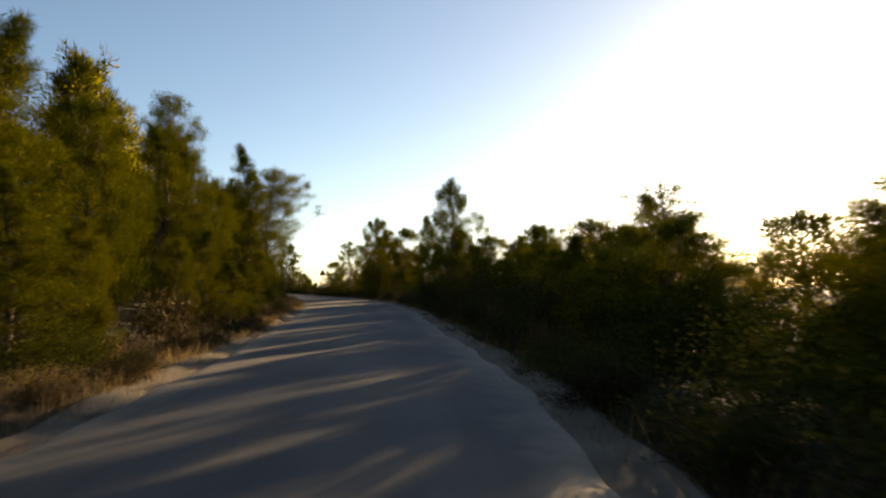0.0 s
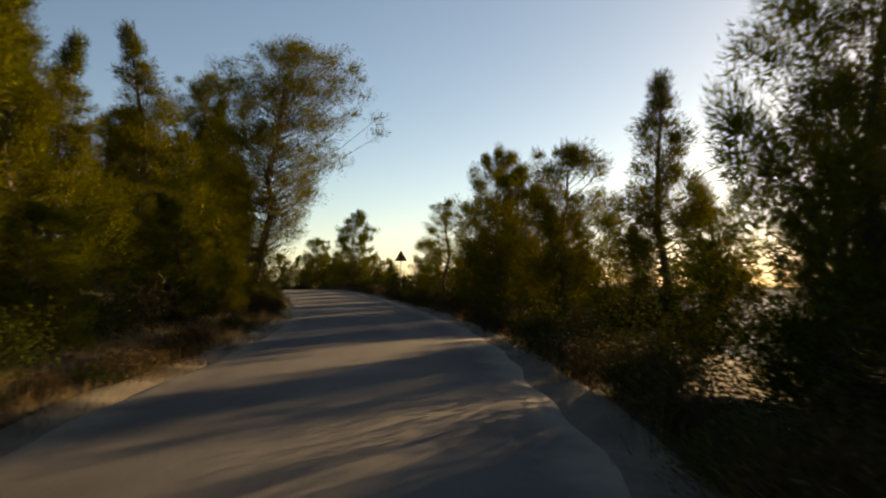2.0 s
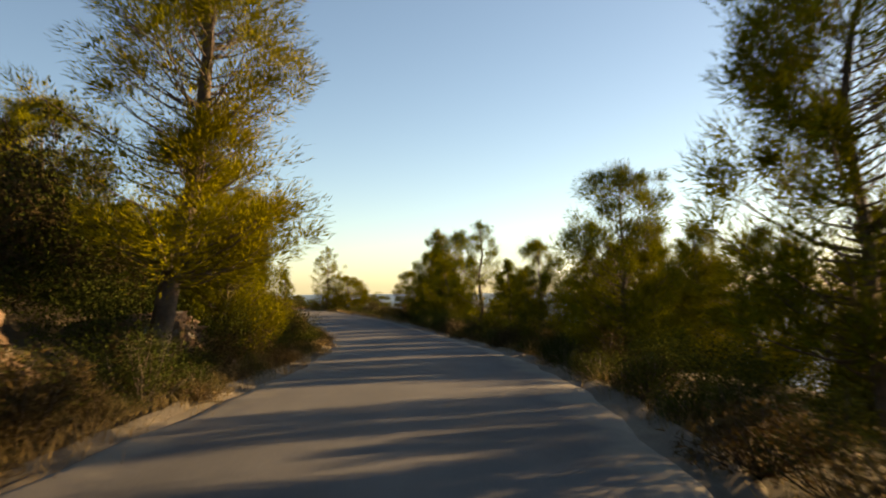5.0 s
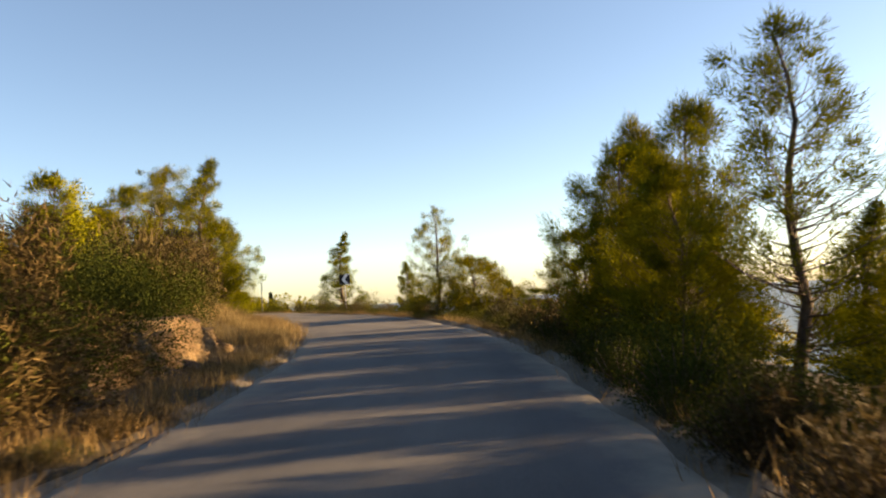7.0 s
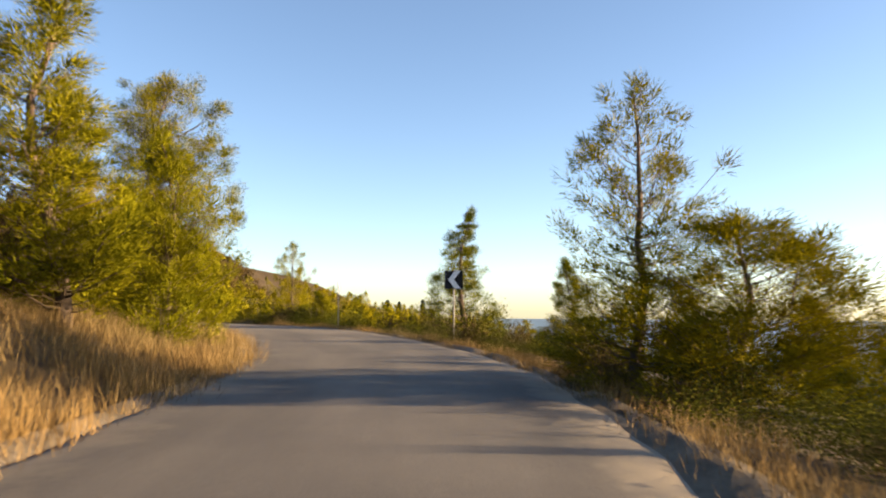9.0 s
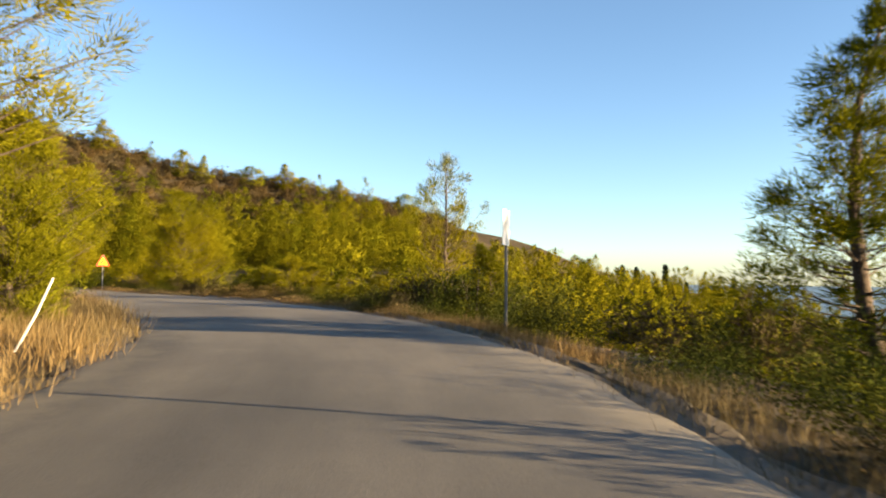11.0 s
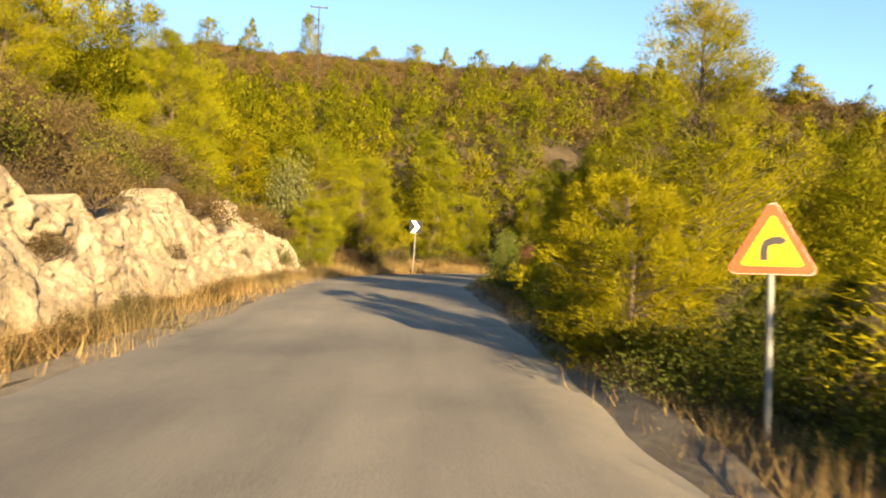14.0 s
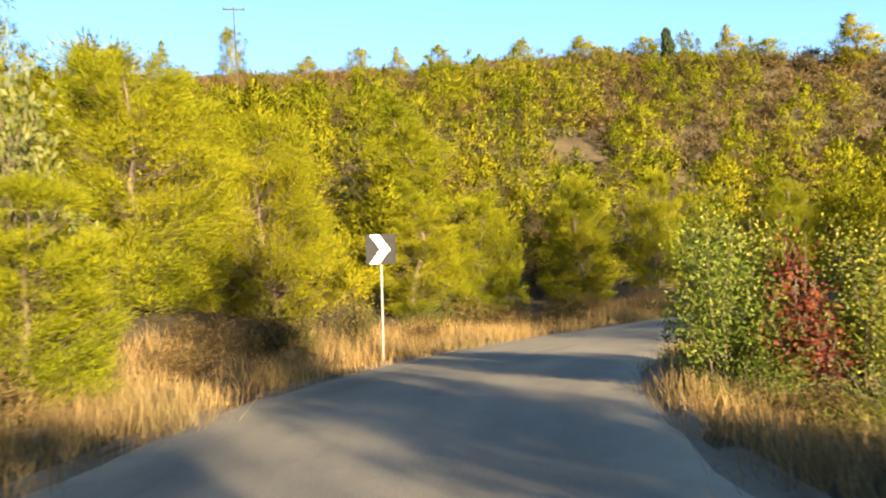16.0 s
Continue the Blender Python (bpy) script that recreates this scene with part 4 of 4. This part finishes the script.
    if ns:
        me.normals_split_custom_set_from_vertices(np.concatenate(ns))
    return tagged(new(name, me), label, category, kind="stuff")


rnd = np.random.RandomState(21)
FAR = [far_template(k, 4.2, 3.4, sh, 48, 38, (0.20, 0.04)) for k, sh in enumerate(("cone", "bushy", "cone", "round", "bushy"))]


def sown(n, x0, x1, y0, y1, keep):
    x, y = rnd.uniform(x0, x1, n), rnd.uniform(y0, y1, n)
    s, lat, _ = on_road(x, y)
    ok = keep(x, y, s, lat)
    return np.c_[x[ok], y[ok]]


def slope_q(x, y):
    return (x + 120) * -0.80 + (y - 90) * -0.60


def on_hill(x, y, s, lat):
    q = slope_q(x, y)
    thin = np.clip(1.95 - q / 62, 0.5, 0.97) * (0.10 + 0.90 * smooth(1, 14, x + 198 + 0.06 * (y - 60)))
    return (q > 2) & (np.abs(lat) > np.where(s > 234, 4.5, 9)) & (x > -203) & (rnd.uniform(0, 1, len(x)) < thin) & (x < -92)


def in_valley(x, y, s, lat):
    return (slope_q(x, y) <= 2) & (lat > 17) & (s > 140) & (x < -70)


def by_first_bends(x, y, s, lat):
    return ((lat > 11) & (lat < 34) & (s < 150)) | ((lat < -12) & (lat > -34) & (s < 150) & (x > -75))


cell = np.stack(np.meshgrid(np.arange(-206, -92, 3.6), np.arange(-60, 135, 3.6), indexing="ij"), -1).reshape(-1, 2)
cell = cell + rnd.uniform(-1.6, 1.6, cell.shape)
cell_s, cell_lat, _ = on_road(cell[:, 0], cell[:, 1])
hill = cell[on_hill(cell[:, 0], cell[:, 1], cell_s, cell_lat)]
vale = sown(640, -205, -72, 118, 200, in_valley)
first = sown(640, -75, 36, -30, 150, by_first_bends)
knoll = sown(420, -100, -8, -20, 104, lambda x, y, s, lat: (lat < -15) & (x > -98) & (slope_q(x, y) < 30))
size = lambda n, a, b: np.c_[rnd.uniform(a, b, n), rnd.uniform(a, b, n)]     # noqa: E731
grown = np.c_[hill, size(len(hill), 1.05, 1.75) * (1.15 - np.clip(slope_q(hill[:, 0], hill[:, 1]), 0, 80) / 130)[:, None]]
low = slope_q(hill[:, 0], hill[:, 1]) < 32
FINE = [far_template(k + 10, 4.2, 3.4, sh, 70, 50, (0.17, 0.028)) for k, sh in enumerate(("bushy", "cone", "bushy", "round"))]
close = slope_q(hill[:, 0], hill[:, 1]) < 15
CLOSE = [far_template(k + 50, 4.2, 3.4, sh, 86, 96, (0.13, 0.016)) for k, sh in enumerate(("bushy", "cone", "bushy", "round"))]
scatter("roadside_pine_wood", grown[close], CLOSE, NEEDLES, "sunlit young pine wood above the bend", "pine wood", rnd)
scatter("hillside_pine_wood", grown[low & ~close], FINE, NEEDLES, "sunlit young pine wood at the foot of the hill", "pine wood", rnd)
scatter("far_pine_wood", grown[~low], FAR, NEEDLES, "sunlit young pine wood covering the hillside", "pine wood", rnd)
scatter("valley_pine_wood", np.c_[vale, size(len(vale), 0.9, 1.4)], FAR, NEEDLES, "young pine wood in the valley below the road", "pine wood", rnd)
LOW = [far_template(k + 30, 4.2, 3.4, sh, 20, 12, (0.34, 0.14)) for k, sh in enumerate(("bushy", "cone", "round"))]
scatter("knoll_pine_wood", np.c_[knoll, size(len(knoll), 0.8, 1.3)], LOW, NEEDLES, "pine wood on the knoll inside the bends", "pine wood", rnd)
scatter("backing_pine_wood", np.c_[first, size(len(first), 0.7, 1.1)], FAR, NEEDLES, "pine wood behind the roadside trees", "pine wood", rnd)


for kind in SHRUBS:
    rest = [(x, y, w, h) for _, k, x, y, h, w, _ in shrub_plan[300:] if k == kind]
    if rest:
        H, W, count, leaf, mat, twiggy, words = SHRUBS[kind]
        temps = [make_shrub(hash_of(kind) + 90 + k, H, W, int(count * 0.5), (leaf[0] * 1.1, leaf[1] * 1.2), 20, twiggy)[1] for k in range(2)]
        scatter("undergrowth", np.array(rest) / np.array([1, 1, W, H]), temps, mat, "thicket of " + words.split(" on ")[0], "undergrowth", rnd)


def heath_template(seed):
    return make_shrub(seed, 0.9, 1.9, 60, (0.34, 0.07), 20, True)[1]


heath = sown(5500, -206, -92, -45, 150, lambda x, y, s, lat: (slope_q(x, y) > 12) & (np.abs(lat) > 7) & (x > -204) & (x < -92))
ridge_heath = sown(5200, -206, -165, -45, 150, lambda x, y, s, lat: (slope_q(x, y) > 12) & (np.abs(lat) > 7) & (x > -203) & (x + 198 + 0.06 * (y - 60) < 26))
heath = np.concatenate([heath, ridge_heath])
scatter("hillside_heath", np.c_[heath, size(len(heath), 0.9, 1.7)], [heath_template(k) for k in range(4)], HEATH,
        "brown dry heath and scrub between the pines", "heath", rnd)


def grass(name, bands, mat, label, seed):
    """Dry grass along the verges: from s, to s, lateral range, blades to the square metre, heights."""
    r = np.random.RandomState(seed)
    vs = []
    for s0, s1, l0, l1, dense, h0, h1 in bands:
        n = int((s1 - s0) * abs(l1 - l0) * dense * 1.9)
        s, lat = r.uniform(s0, s1, n), r.uniform(l0, l1, n)
        clump = (np.sin(s * 1.7 + lat * 2.1) + np.sin(s * 0.61 + 1.3) + np.sin(s * 3.9 - lat * 3)) > r.uniform(-2.6, 1.6, n)
        s, lat = s[clump], lat[clump]
        i = np.clip(np.searchsorted(LINE_S, s), 0, len(LINE_S) - 1)
        x, y = LINE[i, 0] + LINE_N[i, 0] * lat + r.normal(0, 0.15, len(s)), LINE[i, 1] + LINE_N[i, 1] * lat + r.normal(0, 0.15, len(s))
        z = ground_z(x, y) - 0.03
        c = np.c_[x, y, z]
        h = r.uniform(h0, h1, len(s)) * (0.6 + 0.4 * np.sin(s * 0.9) ** 2)
        a = r.uniform(0, 6.28, len(s))
        side = np.c_[np.cos(a), np.sin(a), np.zeros(len(s))] * r.uniform(0.003, 0.007, len(s))[:, None]
        tip = c + np.c_[r.normal(0, 0.34, (len(s), 2)) * h[:, None], h]
        vs.append(np.stack([c - side, c + side, tip], 1).reshape(-1, 3))
    v = np.concatenate(vs)
    return tagged(new(name, fast_mesh(name, v, np.arange(len(v)).reshape(-1, 3), mat)), label, "dry grass", kind="stuff")


grass("verge_grass", [
    (-10, 62, -2.1, -4.0, 210, 0.12, 0.35), (-10, 60, 2.2, 4.0, 90, 0.15, 0.4), (62, 108, -2.2, -3.8, 210, 0.15, 0.4), (62, 118, 2.4, 3.8, 120, 0.15, 0.45),
    (108, 121, -2.5, -3.7, 260, 0.2, 0.5), (119, 140, -2.5, -6.2, 230, 0.25, 0.7), (112, 160, 2.7, 3.9, 300, 0.12, 0.4), (140, 184, -2.7, -6.5, 190, 0.2, 0.6), (158, 200, 2.5, 3.8, 330, 0.12, 0.42),
    (184, 208, -2.3, -3.9, 150, 0.2, 0.55), (206, 236, -2.75, -5.6, 300, 0.25, 0.75), (203, 236, 2.75, 4.4, 300, 0.15, 0.45),
], STRAW, "tall dry straw-coloured grass along the verges", 5)


# ---- rock faces ----
def fractured(p, relief, pitted=False):
    """Depth of a broken face at a point of it: bulges, blocks with sharp steps, and grit."""
    if pitted:
        w = Vector((p.x * 1.9, p.y * 1.1, p.z)) + 0.4 * noise.noise_vector(p * 3.1)
        depth = 0.34 * noise.noise(Vector((p.x * 1.5, p.y * 0.7, p.z))) + 0.20 * noise.noise(w * 1.7) + 0.22 * (0.45 - noise.voronoi(w * 2.6)[0][0])
        depth += 0.16 * noise.noise(w * 5) + 0.13 * abs(noise.noise(w * 9)) + 0.09 * noise.noise(w * 18) + 0.05 * noise.noise(w * 33)
        return depth * relief
    w = p + 0.35 * noise.noise_vector(p * 1.7) + 0.12 * noise.noise_vector(p * 5.3)
    depth = 0.30 * noise.noise(p * 0.8) + 0.13 * noise.noise(p * 2.1)
    depth += 0.14 * noise.cell(Vector((w.x * 0.9, w.y * 1.3, w.z))) + 0.05 * noise.cell(Vector((w.x * 3.1, w.y * 4.4, w.z + 7)))
    depth += 0.10 * noise.noise(Vector((p.x * 2.6, p.y * 6.5, p.z))) + 0.08 * noise.noise(p * 9) + 0.06 * noise.noise(p * 17) + 0.04 * noise.noise(p * 31)
    return depth * relief


def rock_face(name, s0, s1, lat, tall, mat, label, seed, relief=1.0, lean=0.4, pitted=False):
    """A broken cut face along the uphill verge: ledges, cracks and a ragged top, closed behind."""
    n, k = int((s1 - s0) / 0.07), 40
    s = np.linspace(s0, s1, n)
    line = np.stack([np.interp(s, LINE_S, LINE[:, c]) for c in range(3)], 1)
    side = np.stack([np.interp(s, LINE_S, LINE_N[:, c]) for c in range(2)], 1)
    end = smooth(0, 0.1, (s - s0) / (s1 - s0)) * smooth(0, 0.1, (s1 - s) / (s1 - s0))
    ragged = np.array([0.10 * noise.cell(Vector((q * 1.1, seed, 0))) + 0.12 * noise.noise(Vector((q * 2.7, seed, 1))) for q in s])
    top = tall * (0.25 + 0.75 * end) * (0.85 + 0.16 * np.sin(s * 0.9 + seed) + 0.10 * np.sin(s * 2.3) + ragged)
    v = np.zeros((n, k, 3))
    for a in range(n):
        base = line[a, :2] + side[a] * lat
        zb = line[a, 2] - 0.25
        for b in range(k):
            u = b / (k - 4)
            up = min(u, 1.0) * (top[a] + 0.25)
            p = Vector((s[a] * 0.75, u * tall * 0.9, seed))
            back = up * lean + fractured(p, relief, pitted) * (0.25 + 0.75 * min(1, u * 2.5))
            if u > 1:
                back += (b - (k - 4)) * 0.9
                up -= 0.04 * (b - (k - 4)) ** 2
            v[a, b, :2] = base - side[a] * back
            v[a, b, 2] = zb + up + 0.05 * noise.noise(p * 6)
    a, b = np.meshgrid(np.arange(n - 1), np.arange(k - 1), indexing="ij")
    f = np.stack([a * k + b, a * k + b + 1, (a + 1) * k + b + 1, (a + 1) * k + b], -1).reshape(-1, 4)
    return tagged(new(name, fast_mesh(name, v.reshape(-1, 3), f, mat)), label, "rock face", kind="structure")


rock_face("rock_face_pale", 183.5, 206.5, -3.9, 2.05, LIMESTONE, "pale sunlit limestone road cut with ledges and cracks", 3, 0.8)
rock_face("rock_face_rust", 72.0, 80.3, -3.75, 1.25, RED_ROCK, "rust-brown broken rock bank under shrubs", 5, 1.0, 0.12, True)
rock_face("earth_bank", 109.0, 118.0, -4.0, 0.85, EARTH, "reddish-brown bare earth bank under shrubs and dry grass", 11, 0.8, 0.45, True)
rock_face("rock_face_small", 84.4, 87.0, -3.7, 1.05, RED_ROCK, "rust-brown broken rock bank under shrubs", 8, 1.0, 0.15, True)


def boulder(x, y, r, seed, mat, label):
    bm = bmesh.new()
    bmesh.ops.create_icosphere(bm, subdivisions=3, radius=1)
    for v in bm.verts:
        p = v.co.copy() + Vector((seed * 3.1, 0, 0))
        v.co *= 1 + 0.35 * noise.noise(p * 1.3) + 0.16 * noise.noise(p * 3.1)
        v.co.z *= 0.75
    ob = new("boulder", bm_mesh("boulder", bm, mat))
    ob.matrix_basis = pose(x, y, gz(x, y) + r * 0.2, 0, 0, seed * 47) @ Matrix.Scale(r, 4)
    return tagged(ob, label, "rock", "verge rocks")


for k in range(34):
    s, side = random.choice(((75, -3.5), (78, -3.5), (85, -3.5), (114, -3.9), (188, -3.5), (194, -3.4), (200, -3.5), (205, -3.8))), 0
    x, y = at_road(s[0] + random.uniform(-4, 4), s[1] + random.uniform(-0.4, 0.3))
    boulder(x, y, random.uniform(0.08, 0.26), k, RED_ROCK if s[0] < 150 else LIMESTONE, "loose broken stone lying at the foot of the bank")


# ---- road signs and poles ----
def box_bm(sx, sy, sz, bevel=0.0):
    bm = bmesh.new()
    bmesh.ops.create_cube(bm, size=1)
    for v in bm.verts:
        v.co = Vector((v.co.x * sx, v.co.y * sy, v.co.z * sz))
    if bevel:
        bmesh.ops.bevel(bm, geom=bm.edges[:], offset=bevel, segments=2, affect="EDGES")
    return bm


def slab(outline, thick):
    """A flat plate from an outline in x and z, its face towards -y."""
    bm = bmesh.new()
    front = [bm.verts.new((x, 0, z)) for x, z in outline]
    back = [bm.verts.new((x, thick, z)) for x, z in outline]
    bm.faces.new(front)
    bm.faces.new(back[::-1])
    for k in range(len(outline)):
        q = (k + 1) % len(outline)
        bm.faces.new((front[q], front[k], back[k], back[q]))
    bmesh.ops.recalc_face_normals(bm, faces=bm.faces[:])
    return bm


def round_triangle(side, r):
    """Corners of an upright triangle with rounded tips, its base on z = 0."""
    h = side * math.sqrt(3) / 2
    out = []
    for (cx, cz), a0 in (((side / 2 - r * 1.732, r), -90), ((0, h - 2 * r), 30), ((-side / 2 + r * 1.732, r), 150)):
        for k in range(6):
            a = radians(a0 + 120 * k / 5)
            out.append((cx + r * math.cos(a), cz + r * math.sin(a)))
    return out


def pole_mesh(height, r):
    v, f = tube([(0, 0, 0), (0, 0, height * 0.5), (0, 0, height - 0.02), (0, 0, height)], [r, r, r, r * 0.6], 12)
    return fast_mesh("pole", v, f, GALVANISED, True)


def stroke(points, width):
    """An outline of even width along points."""
    p = np.asarray(points, float)
    t = np.gradient(p, axis=0)
    t /= np.linalg.norm(t, axis=1)[:, None]
    n = np.c_[-t[:, 1], t[:, 0]] * width * 0.5
    return [tuple(q) for q in p + n] + [tuple(q) for q in (p - n)[::-1]]


def triangle_sign(x, y, top, turn, symbol, label, ground=None, lean=0.0, backlit=False):
    z = gz(x, y) if ground is None else ground
    ob = new("warning_sign")
    height = top - z
    side = 0.64
    h = side * 0.866
    part("pole", pole_mesh(height - 0.05, 0.026), ob, "galvanised steel pole")
    up = height - h
    part("plate", bm_mesh("plate", slab(round_triangle(side, 0.04), 0.012), SIGN_GREY), ob, "grey metal back plate", pose(0, -0.045, up))
    part("border", bm_mesh("border", slab(round_triangle(side - 0.01, 0.038), 0.004), SIGN_RED_BACKLIT if backlit else SIGN_RED), ob, "red border", pose(0, -0.0495, up + 0.003))
    part("face", bm_mesh("face", slab(round_triangle(side - 0.20, 0.02), 0.004), SIGN_YELLOW_BACKLIT if backlit else SIGN_YELLOW), ob, "yellow-orange face", pose(0, -0.0540, up + 0.06))
    c = h * 0.36
    if symbol == "bend":
        line = [(-0.055, -0.10), (-0.055, -0.02), (-0.04, 0.025), (0.0, 0.045), (0.05, 0.045)]
        tip = [(0.045, 0.085), (0.105, 0.045), (0.045, 0.005)]
    else:
        line = [(0.03, -0.10), (0.03, -0.05), (0.02, -0.02), (-0.03, 0.02), (-0.04, 0.04), (-0.04, 0.09)]
        tip = [(-0.08, 0.085), (-0.04, 0.14), (0.0, 0.085)]
    sy = part("symbol", bm_mesh("symbol", slab([(a, b + c) for a, b in stroke(line, 0.058)], 0.004), SIGN_BLACK), ob, "black bend arrow", pose(0, -0.0585, up))
    part("arrow_head", bm_mesh("arrow_head", slab([(a, b + c) for a, b in tip], 0.004), SIGN_BLACK), sy, "", pose(0, -0.0015, 0))
    for k, dz in enumerate((0.12, 0.34)):
        part("clamp", bm_mesh("clamp", box_bm(0.10, 0.03, 0.035, 0.006), GALVANISED), ob, "", pose(0, -0.018, up + dz))
    ob.matrix_basis = pose(x, y, z, 0, lean, turn)
    return tagged(ob, label, "road sign")


def chevron_sign(x, y, top, turn, flip, label, size=0.64, ground=None, pale=False, lean=0.0, shift=0.0):
    z = gz(x, y) if ground is None else ground
    ob = new("chevron_sign")
    height = top - z
    part("pole", pole_mesh(height - 0.04, 0.028), ob, "galvanised steel pole")
    up = height - size / 2
    part("panel", bm_mesh("panel", box_bm(size, 0.012, size, 0.004), SIGN_WHITE if pale else SIGN_DARK), ob, "square sheet metal panel", pose(shift, -0.045, up))
    w = size / 2
    d = -1 if flip else 1
    pts = [(-0.75, 0.97), (-0.1, 0.97), (0.62, 0.0), (-0.1, -0.97), (-0.75, -0.97), (-0.03, 0.0)]
    part("chevron", bm_mesh("chevron", slab([(a * w * d, b * w) for a, b in pts], 0.004), SIGN_GREY if pale else SIGN_WHITE), ob, "white chevron arrow",
         pose(shift, -0.0555, up))
    for dz in (-0.18, 0.18):
        part("clamp", bm_mesh("clamp", box_bm(0.09, 0.03, 0.035, 0.006), GALVANISED), ob, "", pose(0, -0.018, up + dz))
    ob.matrix_basis = pose(x, y, z, 0, lean, turn)
    return tagged(ob, label, "road sign")


# the first sign stands against the sun: its shaded face is painted in
triangle_sign(-10.8, 68.65, 3.17, 12, "double", "dirty triangular double bend warning sign on a steel pole, coloured dark as if backlit", backlit=True)
triangle_sign(-105.45, 108.65, 2.74, 112, "bend", "yellow and red triangular bend warning sign")
chevron_sign(-70.05, 120.9, 3.12, 58, True, "dark chevron sign pointing round the bend")
chevron_sign(-130.5, 85.62, 4.15, 126, False, "white and charcoal chevron sign at the bend", lean=2.5)
chevron_sign(-79.75, 120.5, 3.08, 152, True, "pale chevron sign seen edge-on at the slope edge", pale=True, shift=-0.28)


def leaning_stake():
    ob = new("marker_stake")
    v, f = tube([(0, 0, 0), (0.02, 0, 0.55), (0.0, 0.01, 1.05)], [0.017, 0.016, 0.013], 8)
    part("shaft", fast_mesh("shaft", v, f, WHITE_PAINT, True), ob)
    ob.matrix_basis = pose(-76.7, 113.2, gz(-76.7, 113.2) - 0.05, 0, 24, 100)
    return tagged(ob, "leaning chipped white marker stake in dry grass", "stake")


leaning_stake()


def utility_pole(x, y, top):
    z = gz(x, y) - 0.3
    ob = new("utility_pole")
    v, f = tube([(0, 0, 0), (0, 0, (top - z) * 0.5), (0, 0, top - z)], [0.11, 0.09, 0.07], 10)
    part("pole", fast_mesh("pole", v, f, WOOD_POLE, True), ob)
    part("crossarm", bm_mesh("crossarm", box_bm(2.6, 0.12, 0.14, 0.01), WOOD_POLE), ob, "", pose(0, -0.12, top - z - 0.2))
    for k in (-1.15, 0.0, 1.15):
        bm = bmesh.new()
        bmesh.ops.create_cone(bm, cap_ends=True, segments=10, radius1=0.07, radius2=0.045, depth=0.22)
        part("insulator", bm_mesh("insulator", bm, WOOD_POLE, True), ob, "", pose(k, -0.12, top - z - 0.02))
    ob.matrix_basis = pose(x, y, z, 0, 0, -42)
    return tagged(ob, "tall wooden utility pole with a crossarm on the ridge", "utility pole")


utility_pole(-180.0, 27.7, 39.2)


def cypress(x, y, height, width, seed):
    rnd_ = np.random.RandomState(seed)
    n = 420
    u = rnd_.uniform(0.03, 1, n)
    r = width * 0.5 * np.sqrt(np.clip(np.sin(np.pi * (u * 0.86 + 0.14)), 0, 1)) * rnd_.uniform(0.5, 1, n)
    a = rnd_.uniform(0, 6.28, n)
    c = np.c_[np.cos(a) * r, np.sin(a) * r, u * height * 0.95]
    w = np.c_[np.cos(a) * 0.3, np.sin(a) * 0.3, np.ones(n)]
    ob = new("cypress_tree")
    tv, tf = tube([(0, 0, 0), (0, 0, height * 0.5), (0, 0, height * 0.95)], [0.14, 0.08, 0.02], 7)
    part("trunk", fast_mesh("trunk", tv, tf, BARK, True), ob)
    part("crown", fast_mesh("crown", *blades(rnd_, c, w, 4, height * 0.10, 0.3, 0.25), CYPRESS_LEAF), ob)
    ob.matrix_basis = pose(x, y, gz(x, y) - 0.1)
    return tagged(ob, "slender dark cypress on the lower slope", "cypress tree", "far cypresses")


for k, (along, h) in enumerate([(0, 6.4), (-7.7, 4.6), (-5.2, 4.8), (-3.0, 3.8), (-1.7, 3.4), (1.2, 3.2), (2.3, 3.4), (3.8, 3.8)]):
    cypress(-191 + 0.22 * along, 185.5 + 0.97 * along, h, 0.8, 40 + k)

cypress(-196.6, 73.7, 3.9, 1.2, 61)

# single pines along the skyline of the hill: y along the ridge, height of the tip, width
for k, (y, tip, w) in enumerate([(-14, 46.5, 5.5), (-2, 44.5, 4.6), (11.8, 43.2, 5.2), (26.5, 35.8, 5.4), (34.8, 35.0, 4.0), (40.5, 33.8, 3.2), (46.5, 32.7, 4.0), (52, 30.4, 2.8),
                                 (57.2, 30.8, 3.2), (64.3, 29.6, 5.0), (71, 27.8, 4.2), (79.5, 27.0, 3.6), (83, 24.8, 4.6), (90.3, 25.4, 5.6), (102.4, 21.2, 3.8), (105.9, 20.4, 3.6),
                                 (113.5, 19.0, 5.2), (119, 19.6, 4.8), (122, 17.6, 3.6), (128.2, 17.4, 4.8), (140, 15.4, 4.4)]):
    x = -192.4 - 0.06 * y
    pine(("far_round", "far_cone", "far_bushy", "far_cone")[k % 4], x, y, tip - gz(x, y) + 0.9, w * 1.15, label="lone dark pine on the skyline of the hill", seed=k % 2)
